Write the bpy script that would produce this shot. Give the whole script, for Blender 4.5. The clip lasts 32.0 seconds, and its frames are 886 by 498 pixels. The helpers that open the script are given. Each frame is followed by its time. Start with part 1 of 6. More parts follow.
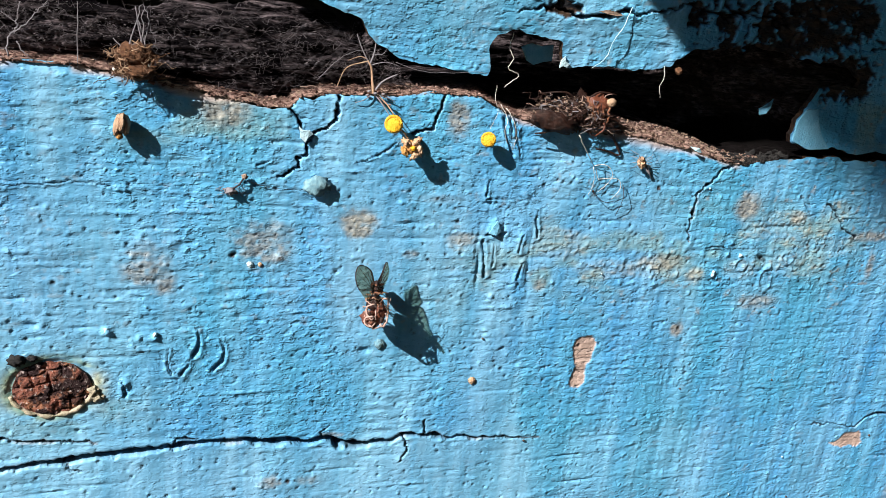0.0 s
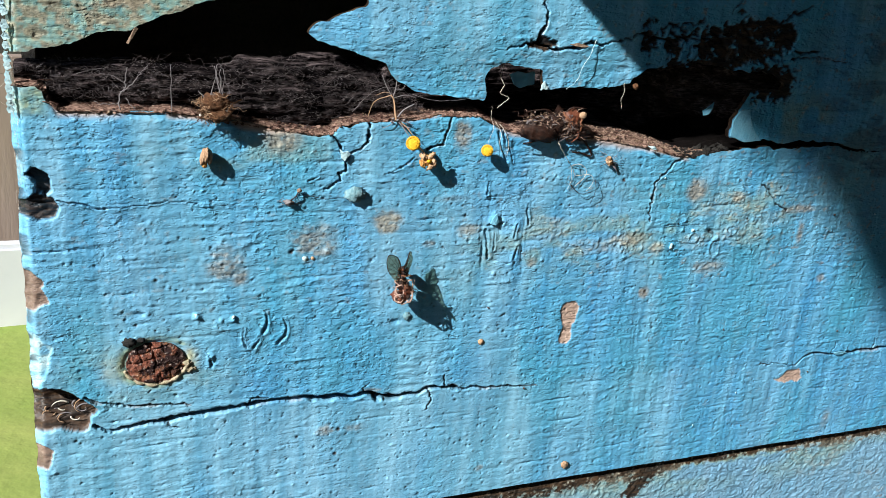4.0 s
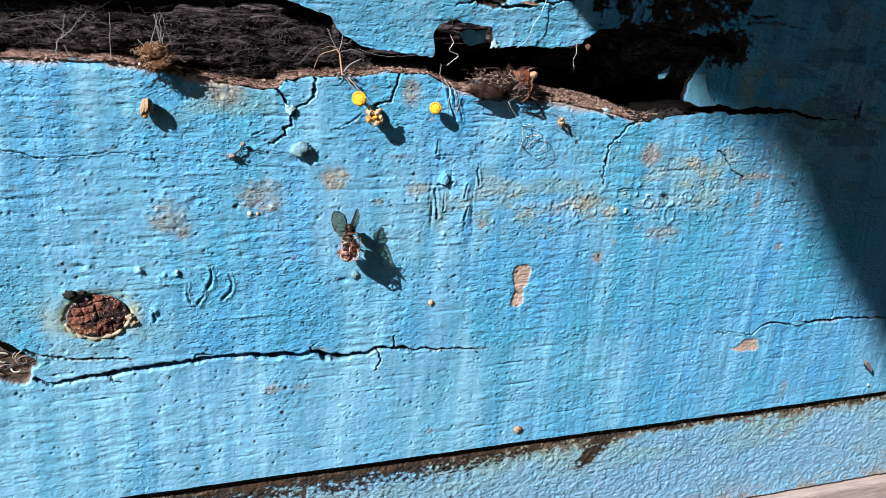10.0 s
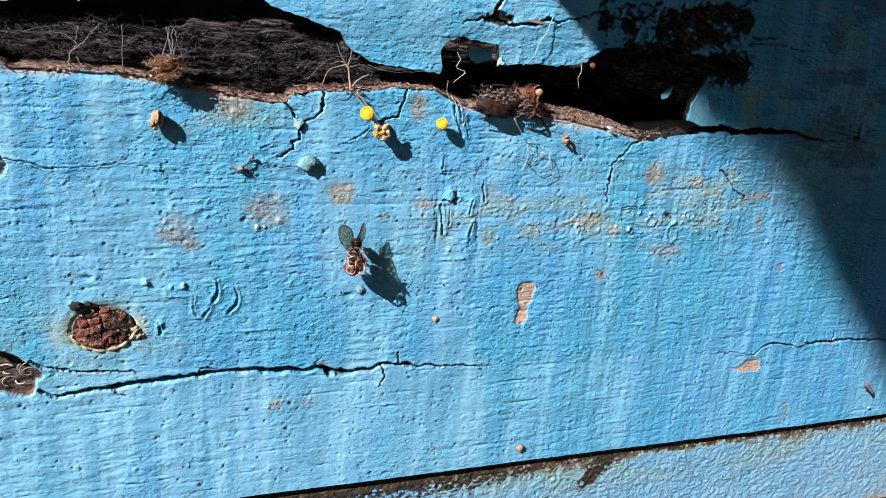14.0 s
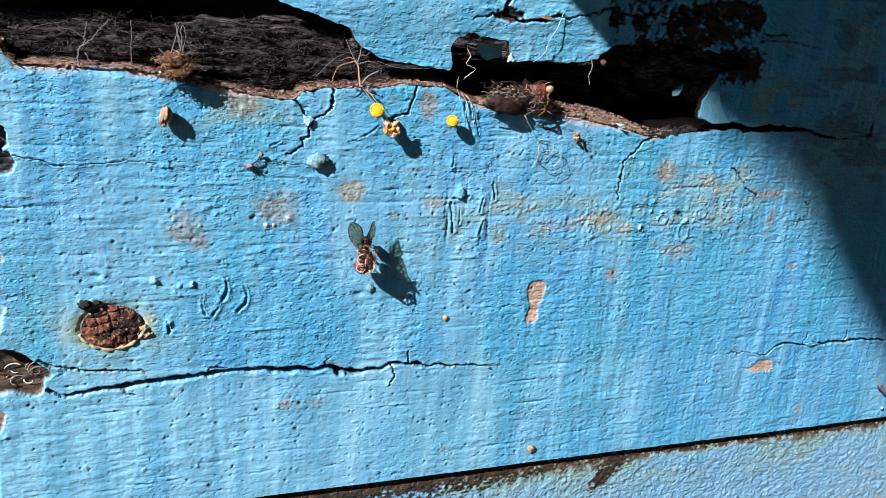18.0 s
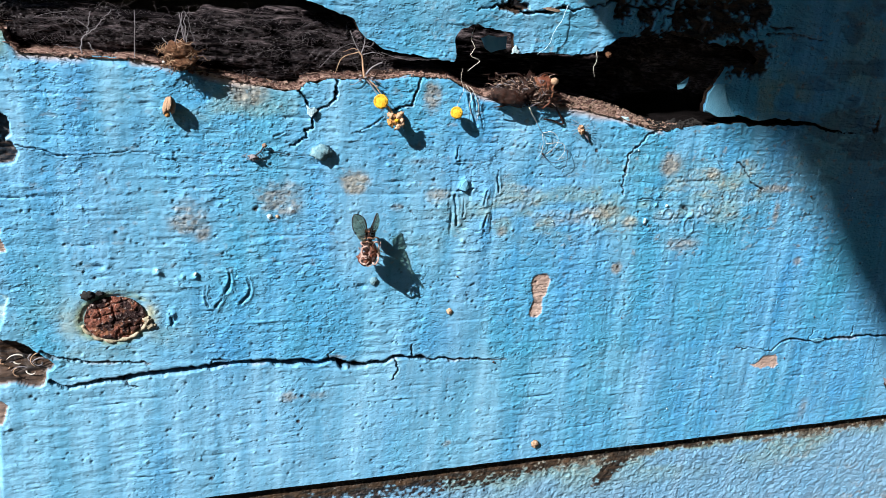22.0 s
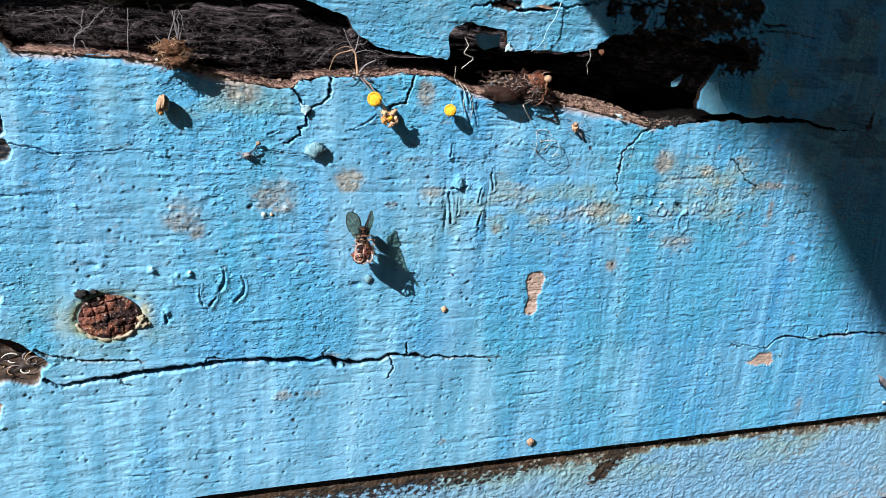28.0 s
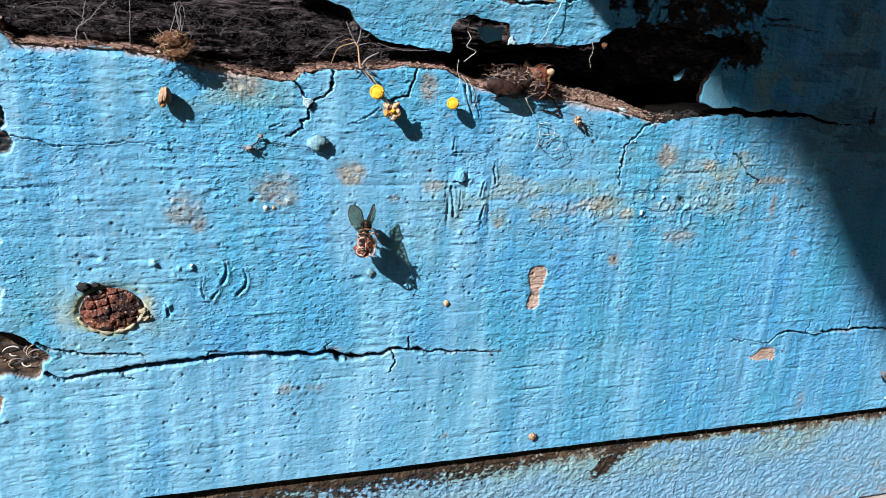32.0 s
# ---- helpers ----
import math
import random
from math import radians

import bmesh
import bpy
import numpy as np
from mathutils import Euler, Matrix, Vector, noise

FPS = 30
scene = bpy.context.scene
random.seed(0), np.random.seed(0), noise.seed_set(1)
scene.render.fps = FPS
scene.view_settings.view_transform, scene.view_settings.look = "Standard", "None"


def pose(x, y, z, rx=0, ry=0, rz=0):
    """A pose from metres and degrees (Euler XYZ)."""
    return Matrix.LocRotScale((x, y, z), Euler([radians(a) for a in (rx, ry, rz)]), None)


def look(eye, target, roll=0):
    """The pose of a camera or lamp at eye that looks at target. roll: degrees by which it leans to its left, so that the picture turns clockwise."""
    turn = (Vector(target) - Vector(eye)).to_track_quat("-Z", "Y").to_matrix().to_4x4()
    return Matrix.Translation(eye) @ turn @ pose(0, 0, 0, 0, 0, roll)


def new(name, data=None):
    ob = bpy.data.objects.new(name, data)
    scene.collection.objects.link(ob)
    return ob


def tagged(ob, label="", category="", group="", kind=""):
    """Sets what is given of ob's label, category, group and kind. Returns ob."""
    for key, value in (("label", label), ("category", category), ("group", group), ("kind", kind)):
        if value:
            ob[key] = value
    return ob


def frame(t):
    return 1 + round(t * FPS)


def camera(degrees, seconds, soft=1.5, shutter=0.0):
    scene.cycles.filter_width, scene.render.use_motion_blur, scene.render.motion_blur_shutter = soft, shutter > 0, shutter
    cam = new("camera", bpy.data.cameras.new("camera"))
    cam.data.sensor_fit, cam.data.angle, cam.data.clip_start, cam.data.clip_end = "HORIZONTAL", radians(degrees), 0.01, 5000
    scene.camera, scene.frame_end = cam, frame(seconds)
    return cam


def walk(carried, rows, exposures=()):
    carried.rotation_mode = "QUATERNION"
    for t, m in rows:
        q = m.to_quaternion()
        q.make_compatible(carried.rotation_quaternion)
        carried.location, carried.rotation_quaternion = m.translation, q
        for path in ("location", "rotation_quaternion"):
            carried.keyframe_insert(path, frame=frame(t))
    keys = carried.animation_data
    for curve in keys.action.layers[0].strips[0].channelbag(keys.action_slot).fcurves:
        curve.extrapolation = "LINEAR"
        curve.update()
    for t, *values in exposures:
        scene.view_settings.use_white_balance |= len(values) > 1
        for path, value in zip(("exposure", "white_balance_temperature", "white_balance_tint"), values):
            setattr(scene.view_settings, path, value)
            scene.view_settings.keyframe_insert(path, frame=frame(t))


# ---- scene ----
cam = camera(50.09, 32.0, soft=0.6)
PATH = [
    (0, (-0.03254, -0.11732, 0.07121), (0.02048, 0.01494, 0.02434), 7.203),
    (0.5, (-0.03263, -0.11666, 0.07259), (0.02100, 0.01545, 0.02599), 6.871),
    (1, (-0.03215, -0.11404, 0.07391), (0.02261, 0.01790, 0.02815), 6.184),
    (1.3, (-0.02957, -0.11489, 0.07540), (0.02032, 0.01813, 0.02733), 5.061),
    (1.5, (-0.03330, -0.11356, 0.07265), (0.01706, 0.01968, 0.02565), 4.949),
    (1.7, (-0.03594, -0.11045, 0.07089), (0.01271, 0.02270, 0.02191), 4.695),
    (2, (-0.03995, -0.10475, 0.06716), (0.00709, 0.03008, 0.02125), 4.230),
    (2.2, (-0.04453, -0.10240, 0.06525), (0.00374, 0.03220, 0.02006), 3.882),
    (2.5, (-0.04728, -0.10679, 0.07144), (0.00420, 0.02555, 0.02311), 5.646),
    (2.7, (-0.04747, -0.11133, 0.07249), (0.00487, 0.02109, 0.02534), 5.793),
    (3, (-0.04790, -0.11960, 0.07672), (0.00523, 0.01100, 0.02553), 6.172),
    (3.2, (-0.04941, -0.12545, 0.07866), (0.00421, 0.00451, 0.02639), 5.893),
    (3.5, (-0.04954, -0.13338, 0.08051), (0.00327, -0.00284, 0.02884), 4.753),
    (4, (-0.04941, -0.14422, 0.08453), (0.00624, -0.01463, 0.03347), 4.961),
    (4.3, (-0.04798, -0.14696, 0.08641), (0.00870, -0.01820, 0.03439), 5.068),
    (4.5, (-0.04574, -0.14799, 0.08525), (0.01015, -0.01845, 0.03429), 5.022),
    (6.5, (-0.04176, -0.14580, 0.08340), (0.01530, -0.01696, 0.03197), 5.341),
    (7, (-0.04195, -0.14683, 0.08219), (0.01583, -0.01835, 0.03068), 5.851),
    (7.5, (-0.04259, -0.14755, 0.08283), (0.01534, -0.01933, 0.03081), 6.086),
    (8, (-0.04224, -0.14733, 0.08210), (0.01542, -0.01914, 0.02972), 6.103),
    (8.5, (-0.04197, -0.14711, 0.08164), (0.01597, -0.01924, 0.02880), 6.085),
    (9, (-0.04220, -0.14692, 0.08047), (0.01387, -0.01851, 0.02691), 5.771),
    (9.5, (-0.04219, -0.14692, 0.07933), (0.01341, -0.01829, 0.02583), 5.719),
    (10, (-0.04172, -0.14843, 0.08011), (0.01449, -0.01971, 0.02746), 5.783),
    (10.5, (-0.04141, -0.14875, 0.07979), (0.01552, -0.02023, 0.02742), 6.231),
    (11, (-0.04147, -0.14793, 0.07793), (0.01586, -0.01941, 0.02601), 6.367),
    (11.5, (-0.04178, -0.14891, 0.07893), (0.01554, -0.01992, 0.02815), 6.201),
    (12, (-0.04244, -0.14946, 0.07900), (0.01506, -0.01974, 0.03034), 6.032),
    (12.5, (-0.04304, -0.14987, 0.07906), (0.01423, -0.01988, 0.03087), 6.100),
    (13, (-0.04341, -0.15000, 0.07861), (0.01335, -0.01970, 0.03065), 5.948),
    (13.5, (-0.04336, -0.14931, 0.07825), (0.01384, -0.01921, 0.03027), 6.011),
    (14, (-0.04411, -0.14916, 0.07734), (0.01333, -0.01910, 0.02955), 6.208),
    (14.5, (-0.04461, -0.14813, 0.07623), (0.01375, -0.01853, 0.02829), 6.696),
    (16.5, (-0.04527, -0.14770, 0.07524), (0.01319, -0.01743, 0.02928), 6.391),
    (17, (-0.04498, -0.14847, 0.07443), (0.01227, -0.01759, 0.02868), 6.041),
    (17.5, (-0.04497, -0.14780, 0.07518), (0.01190, -0.01701, 0.02870), 5.919),
    (18, (-0.04453, -0.14821, 0.07558), (0.01220, -0.01755, 0.02859), 5.965),
    (18.5, (-0.04428, -0.14897, 0.07498), (0.01226, -0.01803, 0.02853), 5.915),
    (19, (-0.04445, -0.14859, 0.07483), (0.01318, -0.01778, 0.02937), 6.154),
    (19.5, (-0.04394, -0.14939, 0.07427), (0.01240, -0.01817, 0.02838), 5.866),
    (20, (-0.04374, -0.14890, 0.07397), (0.01272, -0.01776, 0.02799), 6.014),
    (20.5, (-0.04385, -0.14872, 0.07377), (0.01221, -0.01747, 0.02759), 5.967),
    (21, (-0.04390, -0.14866, 0.07372), (0.01207, -0.01751, 0.02718), 5.974),
    (21.5, (-0.04454, -0.14809, 0.07267), (0.01136, -0.01695, 0.02601), 6.047),
    (22, (-0.04420, -0.14832, 0.07367), (0.01185, -0.01722, 0.02706), 5.959),
    (22.5, (-0.04386, -0.14880, 0.07427), (0.01195, -0.01762, 0.02759), 5.861),
    (23, (-0.04418, -0.14859, 0.07391), (0.01198, -0.01731, 0.02793), 5.866),
    (23.5, (-0.04406, -0.14886, 0.07448), (0.01229, -0.01759, 0.02870), 5.844),
    (24, (-0.04417, -0.14876, 0.07401), (0.01267, -0.01764, 0.02840), 5.886),
    (24.5, (-0.04411, -0.14876, 0.07337), (0.01300, -0.01776, 0.02777), 5.817),
    (25, (-0.04415, -0.14861, 0.07334), (0.01327, -0.01774, 0.02778), 5.824),
    (25.5, (-0.04378, -0.14924, 0.07363), (0.01311, -0.01802, 0.02840), 5.710),
    (27.5, (-0.04363, -0.14860, 0.07267), (0.01289, -0.01754, 0.02655), 5.781),
    (28, (-0.04376, -0.14898, 0.07280), (0.01265, -0.01784, 0.02675), 5.771),
    (28.5, (-0.04342, -0.14890, 0.07355), (0.01307, -0.01794, 0.02709), 5.795),
    (29, (-0.04373, -0.14891, 0.07276), (0.01295, -0.01788, 0.02674), 5.832),
    (29.5, (-0.04375, -0.14921, 0.07283), (0.01291, -0.01813, 0.02692), 5.836),
    (30, (-0.04371, -0.14932, 0.07289), (0.01306, -0.01826, 0.02706), 5.825),
    (30.5, (-0.04374, -0.14896, 0.07341), (0.01309, -0.01801, 0.02732), 5.886),
    (31, (-0.04384, -0.14890, 0.07269), (0.01278, -0.01789, 0.02653), 5.712),
    (31.5, (-0.04431, -0.14855, 0.07222), (0.01254, -0.01752, 0.02638), 5.821),
    (32, (-0.04405, -0.14878, 0.07190), (0.01237, -0.01774, 0.02559), 5.821),
]

walk(cam, [(t, look(eye, target, roll)) for t, eye, target, roll in PATH], exposures=[(0.0, 0.97, 6700, 10), (2.0, 0.97, 6980, 10), (3.0, 0.95, 6980, 10), (4.0, 0.82, 6780, 6), (6.5, 0.95, 6500, 10), (9.0, 0.98, 6480, 10), (32.0, 0.98, 6480, 10)])

# world, sun
SUN = Vector((2.0, 1.0, -1.6)).normalized()
world = bpy.data.worlds.new("sky")
scene.world = world
world.use_nodes = True
wn = world.node_tree
sky = wn.nodes.new("ShaderNodeTexSky")
sky.sky_type, sky.sun_disc = "NISHITA", False
sky.ozone_density, sky.dust_density = 4.0, 0.2
sky.sun_elevation = math.asin(-SUN.z)
sky.sun_rotation = math.atan2(-SUN.x, -SUN.y)
wn.links.new(sky.outputs[0], wn.nodes["Background"].inputs[0])
wn.nodes["Background"].inputs[1].default_value = 0.061
sun = new("sun", bpy.data.lights.new("sun", "SUN"))
sun.data.energy, sun.data.angle, sun.data.color = 5.0, radians(0.5), (1, 0.98, 0.955)
sun.matrix_world = look((0, 0, 1), Vector((0, 0, 1)) + SUN)

C = 0.01  # lengths below are in centimetres


# ---- materials ----
class Mat:
    """A node material with short calls for its nodes."""

    def __init__(self, name, rough=0.6, metal=0.0, spec=0.4):
        self.m = bpy.data.materials.new(name)
        self.m.use_nodes = True
        self.t = self.m.node_tree
        self.b = self.t.nodes["Principled BSDF"]
        self.b.inputs["Roughness"].default_value = rough
        self.b.inputs["Metallic"].default_value = metal
        self.b.inputs["Specular IOR Level"].default_value = spec
        self.co = self.t.nodes.new("ShaderNodeTexCoord").outputs["Object"]

    def put(self, socket, value):
        if hasattr(value, "is_output"):
            self.t.links.new(value, socket)
        elif isinstance(value, tuple) and len(value) == 3 and socket.type == "RGBA":
            socket.default_value = (*value, 1)
        else:
            socket.default_value = value

    def math(self, op, a, b=0.0, clamp=False):
        n = self.t.nodes.new("ShaderNodeMath")
        n.operation, n.use_clamp = op, clamp
        self.put(n.inputs[0], a)
        self.put(n.inputs[1], b)
        return n.outputs[0]

    def noise(self, size, stretch=(1, 1, 1), detail=3.0, rough=0.55, lo=0.35, hi=0.65):
        """Noise of features about size cm, remapped from lo..hi to 0..1."""
        s = self.t.nodes.new("ShaderNodeVectorMath")
        s.operation = "MULTIPLY"
        self.t.links.new(self.co, s.inputs[0])
        s.inputs[1].default_value = [100 / (size * k) for k in stretch]
        n = self.t.nodes.new("ShaderNodeTexNoise")
        n.inputs["Scale"].default_value, n.inputs["Detail"].default_value, n.inputs["Roughness"].default_value = 1, detail, rough
        self.t.links.new(s.outputs[0], n.inputs["Vector"])
        r = self.t.nodes.new("ShaderNodeMapRange")
        r.inputs[1].default_value, r.inputs[2].default_value = lo, hi
        self.t.links.new(n.outputs[0], r.inputs[0])
        return r.outputs[0]

    def attr(self, name):
        n = self.t.nodes.new("ShaderNodeAttribute")
        n.attribute_name = name
        return n.outputs["Fac"]

    def mix(self, f, a, b):
        n = self.t.nodes.new("ShaderNodeMix")
        n.data_type = "RGBA"
        self.put(n.inputs[0], f)
        self.put(n.inputs[6], a)
        self.put(n.inputs[7], b)
        return n.outputs[2]

    def bump(self, height, cm, strength=1.0):
        n = self.t.nodes.new("ShaderNodeBump")
        n.inputs["Strength"].default_value, n.inputs["Distance"].default_value = strength, cm * C
        self.t.links.new(height, n.inputs["Height"])
        self.t.links.new(n.outputs[0], self.b.inputs["Normal"])

    def color(self, value):
        self.put(self.b.inputs["Base Color"], value)
        return self

    def rough(self, value):
        self.put(self.b.inputs["Roughness"], value)
        return self


def paint_material(name, blue, light, teal):
    """Old brushed oil paint with algae, dirt, bare wood, rot and painted crack and pit shade, by masks on the mesh."""
    m = Mat(name, 0.5, 0.0, 0.38)
    streak = m.noise(0.36, (1, 1, 12), 5, 0.62, 0.36, 0.66)
    brush = m.noise(0.07, (1, 1, 26), 3, 0.6, 0.35, 0.65)
    wide = m.noise(2.2, (0.8, 1, 1.6), 3, 0.5, 0.38, 0.62)
    grain = m.noise(0.10, (9, 1, 1), 5, 0.7, 0.35, 0.7)
    patch = m.noise(0.5, (1.8, 1, 1), 4, 0.65, 0.35, 0.65)
    c = m.mix(m.math("ADD", m.math("MULTIPLY", streak, 0.72), m.math("MULTIPLY", brush, 0.14)), blue, light)
    c = m.mix(m.math("MULTIPLY", wide, 0.66), c, teal)
    c = m.mix(m.math("MULTIPLY", patch, 0.18), c, light)
    c = m.mix(m.math("MULTIPLY", grain, 0.30), c, teal)
    c = m.mix(m.math("MULTIPLY", m.attr("fade"), 0.66), c, m.mix(streak, (0.142, 0.372, 0.55), (0.325, 0.62, 0.84)))
    # Dark blue in pits and dots stands for their small shadows and dirt.
    pit = m.noise(0.060, (1.4, 1, 1), 2, 0.5, 0.58, 0.76)
    c = m.mix(m.math("MULTIPLY", pit, 0.30), c, (0.03, 0.10, 0.14))
    dots = m.math("MULTIPLY", m.noise(0.028, (1.3, 1, 1), 3, 0.7, 0.60, 0.66), m.noise(0.7, (1.5, 1, 1), 3, 0.6, 0.47, 0.62))
    c = m.mix(m.math("MULTIPLY", dots, 0.35), c, (0.02, 0.06, 0.085))
    worn = m.noise(0.06, (2.2, 1, 1), 4, 0.7, 0.62, 0.72)
    c = m.mix(m.math("MULTIPLY", worn, 0.45), c, (0.40, 0.62, 0.78))
    algae = m.mix(m.noise(0.12, (1, 1, 1), 4, 0.6), (0.13, 0.27, 0.24), (0.32, 0.39, 0.25))
    c = m.mix(m.attr("green"), c, algae)
    dirt = m.mix(m.noise(0.06, (1.5, 1, 1), 3, 0.6), (0.14, 0.11, 0.085), (0.42, 0.355, 0.27))
    c = m.mix(m.attr("dirt"), c, dirt)
    c = m.mix(m.attr("pale"), c, m.mix(m.noise(0.15), (0.28, 0.53, 0.65), (0.46, 0.66, 0.74)))
    wood = m.mix(m.noise(0.05, (14, 1, 1), 4, 0.65, 0.3, 0.7), (0.34, 0.235, 0.195), (0.58, 0.435, 0.37))
    crust = m.mix(m.noise(0.07, (1.3, 1, 1), 3, 0.6), (0.30, 0.27, 0.16), (0.58, 0.53, 0.37))
    c = m.mix(m.attr("cream"), c, crust)
    c = m.mix(m.attr("bare"), c, wood)
    rot_shade = m.mix(m.noise(0.09, (4, 1, 1), 4, 0.65, 0.4, 0.7), (0.007, 0.005, 0.005), (0.072, 0.037, 0.018))
    c = m.mix(m.attr("rot_shade"), c, rot_shade)
    m.color(c)
    m.rough(m.math("ADD", 0.38, m.math("MULTIPLY", grain, 0.25)))
    fine = m.math("ADD", m.math("ADD", m.math("MULTIPLY", m.noise(0.04, (1.5, 1, 1), 3, 0.6, 0.2, 0.8), 0.22), m.math("MULTIPLY", m.noise(0.10, (1.5, 1, 1), 2, 0.5, 0.40, 0.62), 0.55)), m.math("MULTIPLY", m.noise(0.20, (2, 1, 1), 5, 0.7, 0.2, 0.8), 0.55))
    fine = m.math("SUBTRACT", m.math("ADD", fine, m.math("MULTIPLY", brush, 0.12)), m.math("MULTIPLY", pit, 0.9))
    # thin lifted layers and short horizontal dents with crisp edges
    lifted = m.math("MULTIPLY", m.noise(0.15, (1.8, 1, 0.75), 2, 0.5, 0.46, 0.62), m.noise(1.3, (1.4, 1, 1), 2, 0.5, 0.38, 0.6))
    dent = m.noise(0.11, (1.7, 1, 0.7), 2, 0.5, 0.55, 0.76)
    pimple = m.math("MULTIPLY", m.noise(0.085, (1.3, 1, 0.9), 2, 0.5, 0.54, 0.72), m.noise(0.9, (1.3, 1, 1), 2, 0.5, 0.36, 0.6))
    fine = m.math("SUBTRACT", m.math("ADD", fine, m.math("MULTIPLY", lifted, 0.7)), m.math("MULTIPLY", dent, 1.1))
    fine = m.math("ADD", fine, m.math("MULTIPLY", pimple, 1.2))
    m.bump(m.math("MULTIPLY", fine, m.math("SUBTRACT", 1.0, m.math("MULTIPLY", m.attr("fade"), 0.55))), 0.0105, 1.0)
    return m.m


def two_tone(name, a, b, size, stretch=(1, 1, 1), rough=0.7, bump=0.01, metal=0.0, spec=0.3):
    m = Mat(name, rough, metal, spec)
    n = m.noise(size, stretch, 4, 0.62, 0.3, 0.7)
    m.color(m.mix(m.math("MULTIPLY", m.noise(size * 0.25, stretch, 2), 0.4), m.mix(n, a, b), a))
    m.bump(m.math("ADD", n, m.noise(size * 0.22, stretch, 3, 0.6, 0.2, 0.8)), bump, 0.8)
    return m.m


BLUE = paint_material("sky_blue_paint", (0.040, 0.243, 0.53), (0.184, 0.512, 0.82), (0.064, 0.35, 0.51))
PALE_BLUE = paint_material("chalky_blue_paint", (0.12, 0.33, 0.54), (0.25, 0.44, 0.625), (0.19, 0.365, 0.50))
FLAKE = two_tone("loose_paint", (0.38, 0.62, 0.72), (0.62, 0.78, 0.82), 0.12, rough=0.5)
FLAKE_BLUE = two_tone("loose_blue_paint", (0.12, 0.38, 0.56), (0.22, 0.50, 0.66), 0.12, rough=0.5)
BACKWOOD = two_tone("old_plank_wood", (0.20, 0.13, 0.09), (0.34, 0.24, 0.17), 0.12, (12, 1, 1))
PINK_PINE = two_tone("pink_pine", (0.30, 0.23, 0.21), (0.50, 0.42, 0.39), 0.08, (10, 1, 1), 0.75)
SPLINTER = two_tone("grey_splinter", (0.16, 0.10, 0.07), (0.46, 0.34, 0.26), 0.05, (6, 1, 1), 0.8)
SILK = Mat("silk", 0.55).color((0.62, 0.58, 0.52)).m
PINK_SILK = Mat("pinkish_silk", 0.6).color((0.46, 0.30, 0.25)).m
SILK_GREY = Mat("dusty_silk", 0.8).color((0.19, 0.175, 0.19)).m
DUST = Mat("grey_dust", 0.9).color((0.135, 0.115, 0.125)).m
DUST_FIBRE = Mat("dark_fibre", 0.85).color((0.034, 0.027, 0.031)).m


def rust_material():
    m = Mat("rusty_head", 0.7, 0.0, 0.3)
    c = m.mix(m.noise(0.07, (1, 1, 1), 4, 0.65, 0.3, 0.7), (0.060, 0.016, 0.012), (0.30, 0.105, 0.065))
    c = m.mix(m.math("MULTIPLY", m.noise(0.3, (1, 1, 1), 2, 0.5, 0.5, 0.62), 0.7), c, (0.42, 0.19, 0.10))
    c = m.mix(m.noise(0.22, (1, 1, 1), 3, 0.6, 0.44, 0.54), c, (0.024, 0.009, 0.009))
    # small grey specks: highlights painted into the rust colour
    c = m.mix(m.math("MULTIPLY", m.noise(0.05, (1, 1, 1), 3, 0.6, 0.58, 0.68), 0.7), c, (0.45, 0.37, 0.34))
    m.color(c)
    m.bump(m.math("ADD", m.noise(0.10), m.noise(0.03, (1, 1, 1), 3, 0.6, 0.2, 0.8)), 0.02, 0.9)
    return m.m


RUST = rust_material()
RUST_DARK = two_tone("dark_rust", (0.03, 0.012, 0.010), (0.14, 0.05, 0.03), 0.07, rough=0.7, bump=0.02)
LIP = two_tone("paint_lip", (0.28, 0.26, 0.17), (0.58, 0.48, 0.37), 0.10, rough=0.6)
# Black of rotten bits, and of boards standing for the dark gap.
BLACK = two_tone("black_rot_shade", (0.008, 0.008, 0.009), (0.03, 0.027, 0.025), 0.08, rough=0.85)
YELLOW = two_tone("yellow_pollen", (0.70, 0.32, 0.015), (0.90, 0.54, 0.06), 0.08, rough=0.6, bump=0.014)
ORANGE = two_tone("orange_pollen", (0.70, 0.34, 0.012), (0.92, 0.55, 0.04), 0.07, rough=0.65, bump=0.012)
PETAL = two_tone("withered_petal", (0.46, 0.24, 0.12), (0.76, 0.55, 0.38), 0.06, rough=0.55, bump=0.01)
RIB = two_tone("orange_brown_shell", (0.09, 0.028, 0.014), (0.34, 0.15, 0.08), 0.06, rough=0.5, bump=0.01)
EDGEWOOD = two_tone("pinkish_broken_wood", (0.20, 0.12, 0.095), (0.50, 0.36, 0.30), 0.05, (3, 1, 1), 0.8)
REDWOOD = two_tone("reddish_rotten_wood", (0.05, 0.024, 0.020), (0.24, 0.135, 0.11), 0.05, (3, 1, 1), 0.85)
AMBER = two_tone("amber_husk", (0.40, 0.15, 0.03), (0.80, 0.46, 0.17), 0.08, rough=0.5, bump=0.015)
HUSK = two_tone("tan_husk", (0.32, 0.18, 0.105), (0.66, 0.46, 0.31), 0.05, (1, 1, 5), 0.6, 0.015)
CHITIN = two_tone("brown_chitin", (0.010, 0.005, 0.004), (0.060, 0.024, 0.016), 0.06, rough=0.45, bump=0.012, spec=0.3)
CHITIN_RED = two_tone("red_brown_chitin", (0.06, 0.016, 0.010), (0.26, 0.085, 0.045), 0.05, rough=0.4, bump=0.008, spec=0.5)
COCOON = two_tone("brown_cocoon", (0.06, 0.024, 0.012), (0.27, 0.13, 0.065), 0.07, rough=0.85, bump=0.03)
